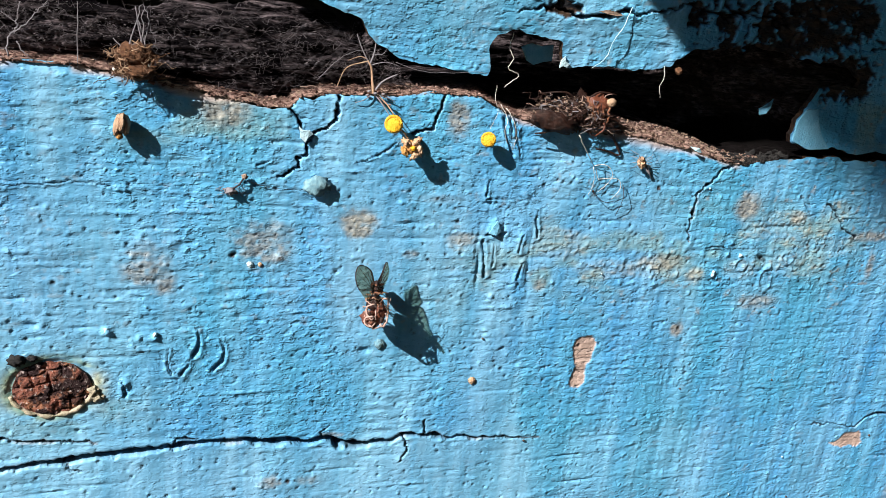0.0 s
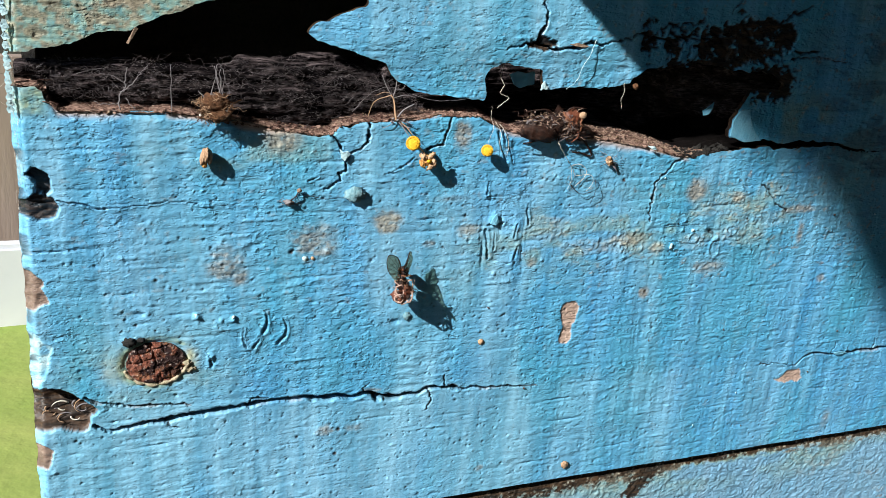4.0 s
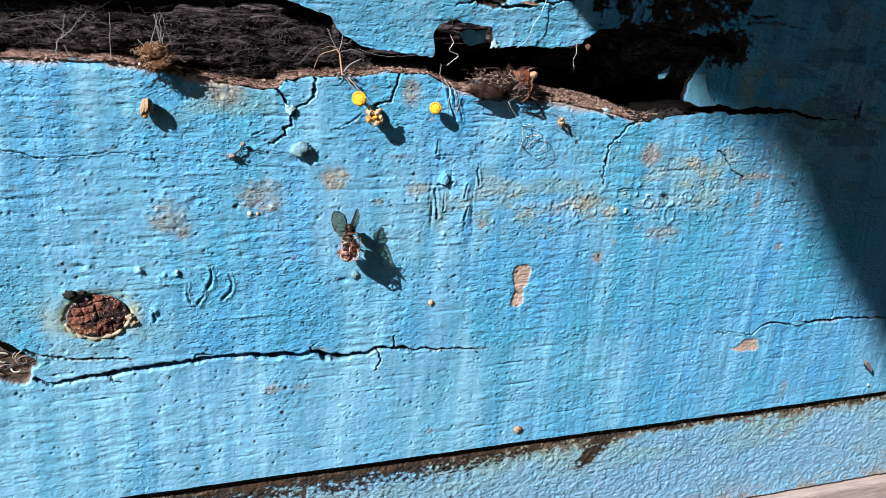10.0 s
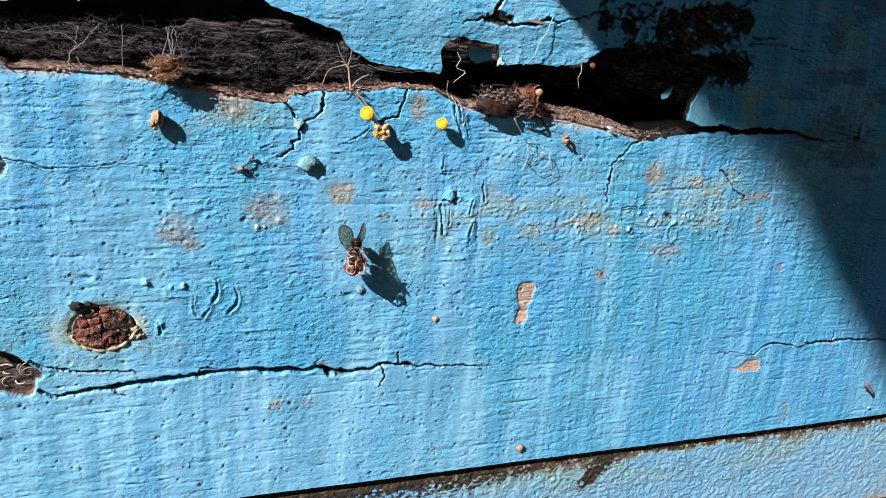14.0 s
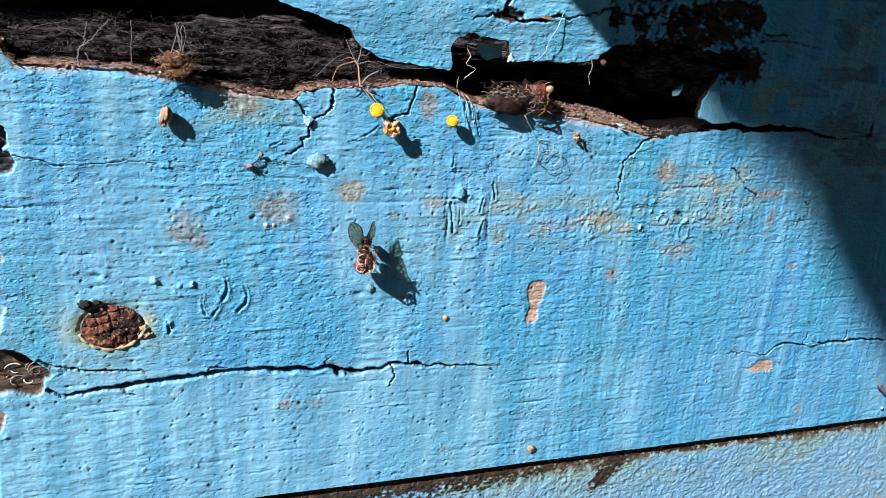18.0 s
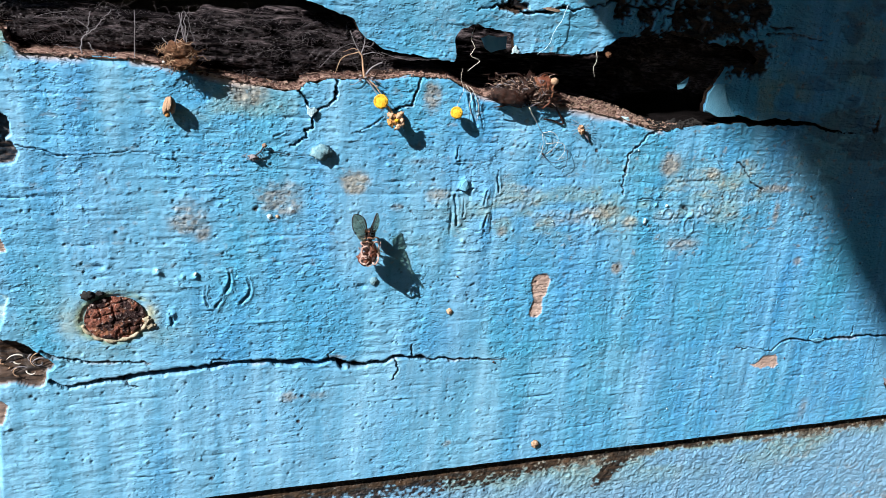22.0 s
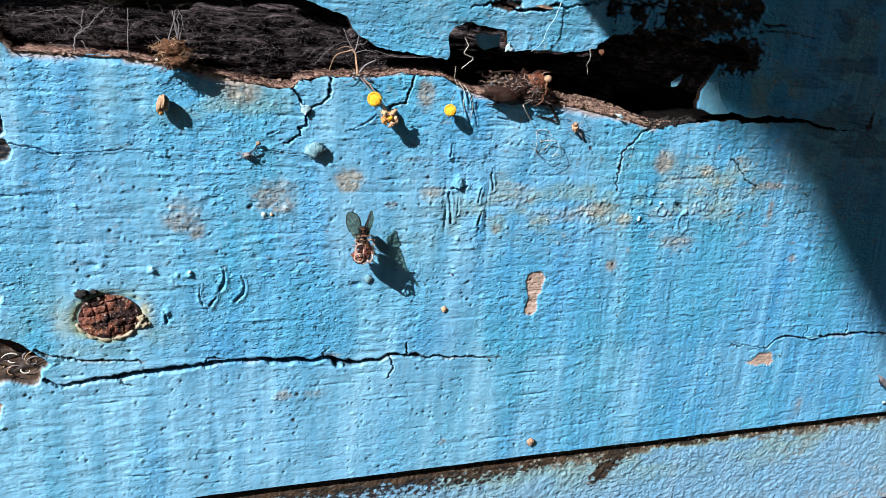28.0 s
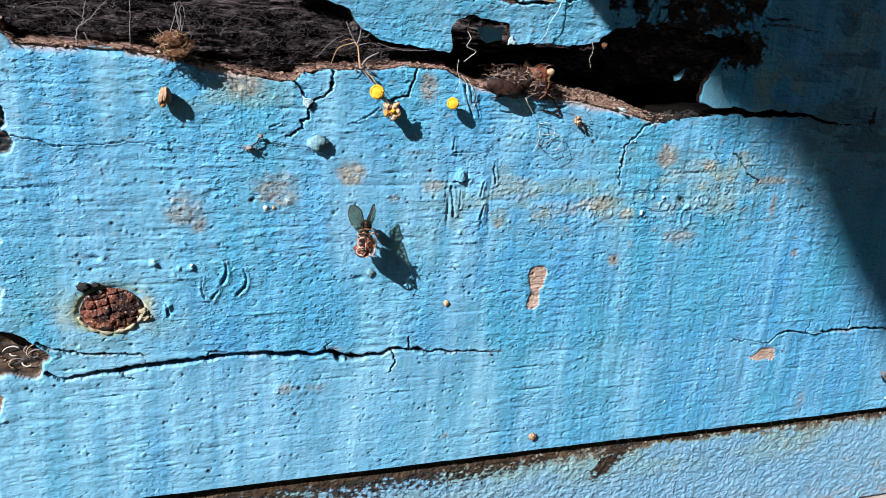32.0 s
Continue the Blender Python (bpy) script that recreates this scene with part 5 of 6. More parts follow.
silk_branch((-2.62, -0.05, 5.45), [
    ([(-2.60, -0.14, 5.36), (-2.61, -0.1, 5.56), (-2.68, -0.02, 5.78), (-2.66, 0.02, 5.95)], 0.016),
    ([(-2.61, -0.1, 5.56), (-2.56, -0.06, 5.78), (-2.64, -0.02, 5.96)], 0.012),
    ([(-2.62, -0.12, 5.5), (-2.77, -0.12, 5.5), (-2.9, -0.12, 5.34)], 0.010),
    ([(-2.56, -0.06, 5.75), (-2.5, -0.04, 5.6), (-2.46, -0.08, 5.4)], 0.008),
], SILK_GREY, "forked grey silk rising from a brown cocoon")


def edge_web():
    rng = random.Random(5)
    web = thing("edge_web", (-5.5, 0, 4.0), "white matted web along the plank's broken end", "cobweb", kind="stuff")
    t = Tubes((-5.5, 0, 4.0))
    for _ in range(60):
        z = rng.choice([rng.uniform(5.2, 7.4), rng.uniform(4.0, 4.9), rng.uniform(5.0, 6.0)])
        a = (-5.49 + rng.gauss(0, 0.025), rng.uniform(-0.02, 0.08), z)
        t.wander(a, (a[0] + rng.gauss(0.01, 0.03), a[1] + rng.gauss(0, 0.03), z + rng.uniform(-0.35, 0.35)), 0.0016, 0.010, rng, 12, sides=3)
    t.done("strands", SILK, web)


edge_web()


def pocket_fibres():
    rng = random.Random(9)
    nest = thing("fibre_tuft", (-5.0, 0.1, 0.2), "tuft of pale curled fibres in a rotten pocket", "fibres")
    o = (-5.0, 0.1, 0.2)
    for k in range(16):
        t = Tubes(o)
        a = Vector((rng.uniform(-5.35, -4.75), rng.uniform(0.08, 0.28), rng.uniform(0.08, 0.5)))
        r, w0 = rng.uniform(0.04, 0.13), rng.uniform(0, 6)
        pts = [a + Vector((r * math.cos(w0 + w) * 1.3, -0.02 * w + 0.03, r * math.sin(w0 + w))) for w in np.linspace(0, rng.uniform(1.5, 3.6), 8)]
        t.tube(pts, rng.uniform(0.009, 0.018), 0.005, 5)
        t.done("fibre", (SILK_GREY, HUSK, SILK)[k % 3], nest)


pocket_fibres()


# ---- the nail ----
def nail():
    n = thing("rusty_nail", (-3.65, 0.02, 1.07), "rusty cross-hatched nail head ringed by cracked paint", "nail")
        # head: a domed disc with raised squares
    st = 0.0125
    X, Z = np.meshgrid(np.arange(-0.56, 0.56, st), np.arange(-0.42, 0.42, st))
    d = np.hypot(X / 0.475, Z / 0.375)
    a = math.radians(12)
    u, v = (X * math.cos(a) + Z * math.sin(a)) / 0.175, (-X * math.sin(a) + Z * math.cos(a)) / 0.15
    wob = 0.9 * (fbm(X, Z, 0.2, 0.2, 401, 2) - 0.5)
    gu, gv = np.abs((u + wob) % 1 - 0.5), np.abs((v + wob + 0.3) % 1 - 0.5)
    groove = np.maximum(smooth(0.36, 0.47, gu), smooth(0.36, 0.47, gv))
    h = 0.07 * np.sqrt(np.clip(1 - d**2 * 0.9, 0, 1)) - 0.035 * groove * smooth(0.3, 0.7, fbm(X, Z, 0.3, 0.3, 411, 2)) + 0.05 * (fbm(X, Z, 0.10, 0.08, 421, 3) - 0.5)
    sheet("head", X, Z, 0.0 - h, d * (1 + 0.12 * (fbm(X, Z, 0.2, 0.2, 431, 2) - 0.5)) < 1, 0.25, {}, RUST, n, "rusty cross-hatched head")
    rng = random.Random(3)
    t = Tubes()
    for _ in range(9):
        w, r = rng.uniform(0, 6.28), rng.uniform(0, 0.85)
        t.chip((0.5 * r * math.cos(w), -0.03, 0.33 * r * math.sin(w)), rng.uniform(0.03, 0.09), 0.03, rng.uniform(0.02, 0.06), rng)
    t.done("rust_scale", RUST_DARK, n, "dark flaking rust scale")
    # lip of paint under the head
    t = Tubes()
    pts = []
    for k in range(26):
        w = math.radians(195 + k * 6.6)
        pts.append(((0.50 + 0.012 * math.sin(k * 0.9)) * math.cos(w), 0.0 + 0.02 * math.sin(k * 1.7), (0.395 + 0.012 * math.sin(k * 1.3)) * math.sin(w)))
    t.tube(pts, 0.030, 0.046, 7)
    t.done("paint_lip", LIP, n, "cream cracked paint lip")
    blob("paint_crumb", (0.55, -0.02, -0.16), (0.08, 0.03, 0.05), LIP, n, "cream paint crumb", rough=0.9, freq=5)
    blob("paint_crumb", (0.50, -0.03, -0.06), (0.06, 0.03, 0.06), LIP, n, "cream paint crumb", rough=0.9, freq=5)
    blob("dirt_lump", (-0.40, -0.05, 0.42), (0.10, 0.07, 0.075), BLACK, n, "black lump of dirt", rough=0.5)
    blob("dirt_lump", (-0.22, -0.04, 0.44), (0.06, 0.05, 0.035), BLACK, n, rough=0.5)


nail()


# ---- pellets, husks, insects ----
def pellet(at, r, label):
    """A flat flower-like pellet: a cushion in a crown of small lobes, turned to the light."""
    p = thing("pellet", at, label, "pellet", "pellets hanging below the gap")
    p.rotation_euler = (radians(-16), 0, radians(-16))
    blob("cushion", (0, 0, 0), (r * 0.95, r * 0.5, r * 0.95), YELLOW, p, rough=0.12, freq=5)
    blob("heart", (0.1 * r, -r * 0.42, -0.16 * r), (r * 0.76, r * 0.14, r * 0.70), ORANGE, p, "orange middle", rough=0.25, freq=6)
    for k in range(26):
        w = 2 * math.pi * k / 26
        blob("floret", (r * 0.84 * math.cos(w), -r * 0.2, r * 0.84 * math.sin(w)), (r * 0.19, r * 0.22, r * 0.19), YELLOW, p, rough=0.3, sub=2)
    t = Tubes()
    t.tube([(0, r * 0.3, 0), (0, abs(at[1]) + 0.02, 0.02)], 0.02, 0.03)
    t.done("stalk", SILK, p)
    return p


pellet((0.47, -0.20, 4.74), 0.118, "round yellow pollen pellet held by silk")
pellet((1.83, -0.18, 4.59), 0.102, "round yellow pollen pellet hanging on a white thread")


def amber_husk():
    p = thing("amber_husk", (0.74, -0.2, 4.45), "withered amber flower husk with pale petals, held by silk", "husk")
    blob("shell", (0, 0.03, 0), (0.09, 0.10, 0.09), AMBER, p, rough=0.4, freq=6)
    for k, (x, z, a) in enumerate(((-0.08, 0.07, 35), (0.06, 0.09, -30), (0.11, -0.03, 80), (0.05, -0.1, 140), (-0.09, -0.06, 60))):
        blob("petal", (x, -0.05, z), (0.075, 0.03, 0.04), PETAL if k != 4 else AMBER, p, turn=(0, a, 0), rough=0.7, freq=6, sub=3)
    blob("heart", (0.01, -0.085, 0.0), (0.035, 0.02, 0.03), ORANGE, p, "dark amber middle", rough=0.5)
    t = Tubes()
    t.tube([(-0.02, 0.0, 0.05), (-0.09, -0.01, 0.16), (-0.17, 0.0, 0.24)], 0.018, 0.014, 5)
    t.tube([(0, 0.05, 0), (0.05, 0.22, 0.02)], 0.05, 0.05, 6)
    t.done("stalk", PETAL, p)


amber_husk()


def straw_tuft():
    """Pale dry fibres standing in the gap over the yellow pellet."""
    rng = random.Random(14)
    o = (0.2, 0.1, 5.1)
    th = thing("straw_tuft", o, "tuft of pale dry fibres and silk in the gap", "fibres")
    limbs = [
        ([(0.22, -0.02, 5.06), (0.19, 0.0, 5.25), (0.16, 0.0, 5.42), (0.10, 0.0, 5.5)], 0.026), ([(0.12, 0.0, 5.48), (0.02, 0.0, 5.64), (-0.06, 0.02, 5.82)], 0.012),
        ([(0.14, 0.0, 5.46), (0.18, 0.0, 5.6), (0.20, 0.02, 5.78)], 0.014), ([(0.12, 0.0, 5.5), (0.03, 0.0, 5.47), (-0.12, 0.0, 5.42), (-0.2, 0.0, 5.34), (-0.27, -0.01, 5.14)], 0.012),
        ([(0.14, 0.0, 5.44), (0.34, -0.02, 5.5), (0.55, 0.0, 5.45)], 0.009), ([(0.24, -0.03, 5.14), (0.32, -0.05, 5.26), (0.5, -0.05, 5.36)], 0.022),
        ([(0.1, 0.0, 5.52), (0.0, 0.02, 5.54), (-0.14, 0.04, 5.48)], 0.008), ([(0.16, 0.0, 5.58), (0.3, 0.0, 5.6), (0.36, 0.02, 5.7)], 0.007),
        ([(0.22, -0.03, 5.1), (0.32, -0.1, 4.98), (0.42, -0.17, 4.84)], 0.016), ([(0.26, -0.03, 5.08), (0.38, -0.1, 4.98), (0.47, -0.17, 4.86)], 0.014),
        ([(0.2, -0.03, 5.08), (0.08, -0.05, 5.0), (-0.02, -0.03, 4.96)], 0.010), ([(0.24, -0.03, 5.08), (0.44, -0.06, 5.04), (0.52, -0.05, 4.98)], 0.010),
    ]
    for k, (pts, r) in enumerate(limbs):
        t = Tubes(o)
        t.tube(curve(pts), r * 0.8, r * 0.4, 5)
        t.done("fibre", SILK_GREY if k % 3 else HUSK, th)
    for k in range(6):
        blob("fluff", (rng.uniform(-0.1, 0.25), rng.uniform(-0.2, -0.08), rng.uniform(-0.2, 0.05)), (0.022, 0.02, 0.016), SILK_GREY, th, rough=0.9, sub=2)


straw_tuft()


def grub():
    g = thing("chrysalis", (-2.85, -0.13, 4.56), "tan ridged chrysalis stuck on the paint", "chrysalis")
    g.scale = (0.85, 0.85, 0.9)
    for k in range(3):
        blob("ridge", (-0.055 + 0.055 * k, -0.03 * (k == 1), (0.0, 0.03, -0.02)[k]), (0.052, 0.085, 0.15 - 0.016 * k), HUSK, g, turn=(0, 12 - 5 * k, 0), rough=0.25, freq=10)
    blob("body", (0.02, 0.05, 0.0), (0.10, 0.10, 0.13), HUSK, g, turn=(0, 12, 0), rough=0.15)
    blob("tip", (-0.03, 0.0, -0.15), (0.05, 0.05, 0.05), AMBER, g, rough=0.2)


grub()


def egg_sac():
    g = thing("egg_sac", (-0.42, -0.05, 3.84), "grey-green egg sac stuck on the paint", "egg sac")
    blob("sac", (0, 0, 0), (0.17, 0.075, 0.13), EGGSAC, g, rough=0.4, freq=7)
    g = thing("web_ball", (-1.53, -0.05, 3.75), "small pale ball of web and dirt", "web ball")
    rng = random.Random(2)
    blob("ball", (0, 0, 0), (0.07, 0.05, 0.045), SILK_GREY, g, rough=0.7)
    t = Tubes()
    for _ in range(7):
        w = rng.uniform(0, 6.28)
        t.wander((0, -0.03, 0), (0.2 * math.cos(w), 0.03, 0.12 * math.sin(w)), 0.003, 0.04, rng, 8)
    t.done("silk", SILK_GREY, g)
    blob("dirt", (0.16, -0.02, 0.2), (0.035, 0.03, 0.035), SPLINTER, g, rough=0.5)
    t = Tubes()
    t.tube([(0.0, 0, 0.02), (0.1, -0.03, 0.1), (0.16, -0.03, 0.22)], 0.012)
    t.tube([(0.16, 0, 0.15), (0.5, 0.02, 0.05), (0.8, 0.03, 0.03)], 0.003)
    t.done("stem", DUST_FIBRE, g)


egg_sac()


def spider():
    s = thing("dried_spider", (4.36, -0.07, 4.33), "small dried tan spider hanging on its silk", "spider")
    rng = random.Random(6)
    blob("abdomen", (0.0, 0, -0.02), (0.055, 0.05, 0.065), PETAL, s, rough=0.8)
    blob("head", (-0.03, -0.03, 0.06), (0.04, 0.04, 0.035), HUSK, s, rough=0.5)
    for k in range(8):
        t = Tubes()
        side = -1 if k % 2 else 1
        a = (k // 2 - 1.5) * 0.5
        t.tube([(0, 0, 0), (side * 0.12, -0.06, 0.12 * math.sin(a) + 0.05), (side * (0.13 + 0.02 * k / 2), 0.08, 0.22 * math.sin(a) + 0.02)], 0.006, 0.003)
        t.done("leg", SILK_GREY, s)
    t = Tubes()
    t.tube([(0.05, 0.0, -0.05), (0.16, 0.0, -0.16), (0.26, 0.06, -0.28)], 0.03, 0.006)
    t.done("silk_tail", SILK_GREY, s)


spider()


def brown_nest():
    rng = random.Random(31)
    n = thing("brown_cocoon", (-2.72, -0.1, 5.3), "fluffy brown cocoon of fibres on the broken edge", "cocoon")
    blob("body", (0.02, 0.05, 0.05), (0.26, 0.22, 0.20), COCOON, n, rough=0.5, freq=9)
    blob("flap", (0.06, -0.14, -0.12), (0.22, 0.12, 0.09), COCOON, n, rough=0.6, freq=9)
    blob("egg", (0.22, -0.14, 0.0), (0.035, 0.035, 0.035), SILK, n, "tiny white egg", rough=0.1)
    blob("egg", (-0.28, -0.1, -0.1), (0.03, 0.03, 0.03), SILK, n, "tiny white egg", rough=0.1)
    for name, mat, cnt in (("fibre_mat", COCOON, 90), ("fibre_mat", HUSK, 45)):
        t = Tubes()
        for _ in range(cnt):
            w, e = rng.uniform(0, 6.28), rng.uniform(-1, 1)
            a = Vector((0.24 * math.cos(w), -0.1 + 0.14 * e, 0.17 * math.sin(w)))
            t.wander(a, a * rng.uniform(0.9, 1.2) + Vector((rng.gauss(0, 0.16), -0.03, rng.gauss(0, 0.08))), 0.008, 0.04, rng, 7, 0.004)
        t.done(name, mat, n)
    for a, b in (((-0.1, 0, 0.1), (0.05, 0.0, 0.62)), ((0.08, 0, 0.2), (0.12, 0.0, 0.7)), ((-0.1, 0, 0.1), (-0.3, 0.05, 0.3)), ((0.12, 0, 0.2), (0.0, 0.0, 0.75))):
        t = Tubes()
        t.wander(a, b, 0.015, 0.02, rng, 6, 0.006)
        t.done("silk_strand", SILK_GREY, n)
    n.scale = (0.78, 0.8, 0.85)


brown_nest()


def dried_insect():
    rng = random.Random(41)
    n = thing("dried_wasp", (3.02, 0.0, 5.0), "dried dark-brown wasp wrapped in debris on the broken edge", "insect")
    blob("abdomen", (-0.20, -0.18, -0.10), (0.29, 0.14, 0.115), CHITIN, n, "dark brown abdomen", turn=(0, 12, 0), rough=0.4, freq=10)
    blob("thorax", (0.12, -0.04, 0.0), (0.26, 0.18, 0.17), CHITIN, n, rough=0.9, freq=12)
    blob("head", (0.36, -0.10, 0.06), (0.17, 0.14, 0.16), CHITIN_RED, n, "red-brown head", rough=0.5, freq=11)
    blob("hind_body", (0.48, -0.06, -0.09), (0.20, 0.14, 0.10), CHITIN, n, "dark brown hind body", rough=0.4, freq=9)
    for k in range(4):
        x = 0.25 + 0.075 * k
        t = Tubes()
        t.tube([p + Vector((rng.gauss(0, 0.008), 0, rng.gauss(0, 0.008))) for p in curve([(x - 0.06 + 0.03 * k, -0.14, 0.19 - 0.02 * k), (x, -0.21, 0.12 - 0.02 * k), (x + 0.02, -0.22, 0.02 - 0.02 * k), (x - 0.02, -0.18, -0.07)])], 0.016, 0.010, 5)
        t.done("rib", RIB, n, "curved orange-brown rib")
    t = Tubes()
    t.tube(curve([(0.50, -0.1, -0.12), (0.66, -0.08, -0.28), (0.80, -0.04, -0.48), (0.62, -0.02, -0.44), (0.47, -0.02, -0.42)]), 0.020, 0.010, 5)
    t.done("leg", CHITIN, n, "long bent dark leg")
    blob("eye", (0.50, -0.20, 0.16), (0.06, 0.05, 0.05), HUSK, n, "dull grey eye", rough=0.2)
    legs = [[(0.42, -0.18, -0.04), (0.45, -0.24, -0.14), (0.36, -0.2, -0.24)], [(0.3, -0.1, -0.1), (0.55, -0.2, -0.10), (0.66, -0.1, -0.26)], [(0.2, -0.1, -0.1), (0.5, -0.2, -0.16), (0.70, -0.16, -0.16)], [(-0.1, -0.15, -0.15), (-0.28, -0.22, -0.22), (-0.42, -0.18, -0.25)], [(0.05, -0.1, 0.15), (-0.1, -0.15, 0.24), (-0.4, -0.1, 0.2)], [(0.2, -0.1, 0.15), (0.35, -0.12, 0.26), (0.6, -0.08, 0.24)]]
    for k, pts in enumerate(legs):
        t = Tubes()
        t.tube(curve(pts), 0.016, 0.009, 5)
        t.done("leg", CHITIN_RED if k == 0 else CHITIN, n)
    for name, mat, count, label in (("debris_tangle", EDGEWOOD, 46, "tangled tan debris"), ("dark_tangle", CHITIN, 95, "tangled dark brown debris"), ("silk_tangle", SILK_GREY, 16, "dusty silk")):
        t = Tubes()
        for _ in range(count):
            x = rng.uniform(-0.45, 0.42)
            r = 0.17 + 0.03 * math.sin(7 * x)
            w = rng.uniform(-0.4, 2.6)
            p = Vector((x, -0.05 - r * math.sin(w), r * math.cos(w) - 0.02))
            t.wander(p, p + Vector((rng.gauss(0, 0.16), rng.uniform(-0.03, 0.03), rng.gauss(0, 0.06))), rng.uniform(0.004, 0.012), 0.03, rng, 6, 0.003)
        t.done(name, mat, n, label)
    for mat, label in ((SPLINTER, "small wood crumbs"), (CHITIN, "dark brown scraps of shell")):
        t = Tubes()
        for _ in range(60):
            x = rng.uniform(-0.5, 0.5)
            w = rng.uniform(-0.3, 2.5)
            t.chip((x, -0.05 - 0.17 * math.sin(w), 0.17 * math.cos(w)), rng.uniform(0.008, 0.030), 0.010, rng.uniform(0.006, 0.014), rng)
        t.done("debris_scrap", mat, n, label, smooth=False)
    n.scale = (1.2, 0.85, 1.2)


dried_insect()


def fly():
    """Hung head down in silk, one wing spread towards the light, the other lying back."""
    rng = random.Random(51)
    at = (0.42, -0.36, 2.42)
    f = thing("fly", at, "dead fly with raised smoky wings hung in silk", "fly")
    blob("thorax", (0.0, 0.06, -0.13), (0.115, 0.09, 0.115), CHITIN, f, turn=(15, 0, 8), rough=0.35)
    blob("abdomen", (0.04, 0.16, 0.05), (0.085, 0.07, 0.10), CHITIN, f, turn=(-30, 0, 0), rough=0.2)
    blob("head", (-0.045, 0.03, -0.35), (0.13, 0.15, 0.11), CHITIN_RED, f, "dark red-brown head", rough=0.4, freq=9)
    blob("mouthparts", (0.06, 0.0, -0.22), (0.085, 0.10, 0.13), CHITIN_RED, f, "dark red mouthparts", rough=0.4)
    for dx, dz in ((-0.13, -0.22), (0.05, -0.30)):
        blob("eye", (dx, -0.13, dz), (0.035, 0.03, 0.045), CHITIN, f, "dark sunken eye", rough=0.15)
    for k in range(3):
        t = Tubes()
        t.tube([(0.035 + 0.09 * math.cos(w), 0.15 + 0.08 * math.sin(w), 0.12 - 0.055 * k) for w in np.linspace(3.3, 6.1, 9)], 0.014, 0.014, 5)
        t.done("band", RIB if k != 1 else CHITIN, f, "brown ring on the abdomen")

    def wing(outline, root, lift, ragged):
        line = curve([Vector(p) - Vector(at) for p in outline], 5)
        if ragged:
            lo, hi = ragged
            mid = sum(line, Vector()) / len(line)
            line = [p.lerp(mid, rng.choice((0.0, 0.22, 0.34, 0.1))) if lo <= k <= hi and k % 2 else p for k, p in enumerate(line)]
        mid = sum(line, Vector()) / len(line)
        nrm = Vector()
        for p, q in zip(line, line[1:]):
            nrm += (p - mid).cross(q - mid)
        nrm.normalize()
        bm = bmesh.new()
        for off in (0.004, -0.004):
            rings = [[bm.verts.new((p.lerp(mid, k) + nrm * (off + lift * math.sin(k * 1.57))) * C) for p in line] for k in (0, 0.45)]
            top = bm.verts.new((mid + nrm * (off + lift)) * C)
            for k in range(len(line)):
                e = (k + 1) % len(line)
                bm.faces.new((rings[0][k], rings[0][e], rings[1][e], rings[1][k]))
                bm.faces.new((rings[1][k], rings[1][e], top))
        bmesh.ops.recalc_face_normals(bm, faces=bm.faces[:])
        w = part("wing", bm, WING, f, "smoky transparent wing")
        r = Vector(root) - Vector(at)
        t = Tubes()
        for k in range(4, len(line) - 3, 4):
            p = line[k]
            t.tube([r, r.lerp(p, 0.5) + nrm * lift * 0.9, r.lerp(p, 0.96)], 0.007, 0.003, 4)
        t.tube(line[3 : len(line) * 3 // 5], 0.010, 0.006, 4)
        t.done("vein", CHITIN, w, "dark wing vein")

    wing([(0.37, -0.34, 2.50), (0.31, -0.40, 2.74), (0.20, -0.50, 2.88), (0.05, -0.60, 2.95), (-0.015, -0.67, 2.88), (-0.013, -0.73, 2.753), (0.053, -0.757, 2.632), (0.135, -0.767, 2.525), (0.20, -0.64, 2.46), (0.27, -0.50, 2.40), (0.36, -0.38, 2.42)], (0.37, -0.34, 2.48), 0.02, (34, 46))
    wing([(0.43, -0.33, 2.46), (0.41, -0.37, 2.62), (0.46, -0.36, 2.76), (0.515, -0.31, 2.87), (0.56, -0.27, 2.84), (0.61, -0.22, 2.70), (0.60, -0.18, 2.56), (0.53, -0.24, 2.46)], (0.46, -0.28, 2.46), 0.012, None)
    legs = [[(-0.06, 0.05, -0.12), (0.0, 0.2, -0.16), (0.06, 0.36, -0.2)], [(0.02, 0.05, -0.12), (0.1, 0.2, -0.2), (0.14, 0.36, -0.3)], [(0.04, 0.05, -0.02), (0.1, 0.18, -0.04), (0.2, 0.36, -0.12)], [(-0.1, 0.05, -0.2), (-0.06, 0.22, -0.28), (0.02, 0.36, -0.36)], [(0.0, -0.05, -0.34), (0.05, 0.02, -0.42), (0.02, 0.06, -0.46)], [(0.06, 0.0, -0.3), (0.13, 0.05, -0.38), (0.11, 0.1, -0.45)]]
    for pts in legs:
        t = Tubes()
        t.tube(pts, 0.014, 0.007, 5)
        t.done("leg", CHITIN, f)

    def loop(cx, cz, rx, rz, y, a0, a1, r, name="silk_loop"):
        t = Tubes()
        t.tube([(cx + rx * math.cos(w) + rng.gauss(0, 0.006), y + 0.04 * math.cos(2 * w), cz + rz * math.sin(w) + rng.gauss(0, 0.009)) for w in np.linspace(a0, a1, 14)], 0.8 * r, 0.45 * r, 5)
        t.done(name, PINK_SILK, f, "pinkish thread of silk")

    loop(-0.11, -0.15, 0.075, 0.10, -0.15, 0.4, 6.4, 0.017)
    loop(-0.11, -0.29, 0.085, 0.075, -0.15, 1.2, 7.0, 0.017)
    loop(0.07, -0.18, 0.075, 0.20, -0.13, -2.2, 2.4, 0.019)
    loop(-0.02, -0.33, 0.14, 0.07, -0.13, 3.2, 6.2, 0.016)
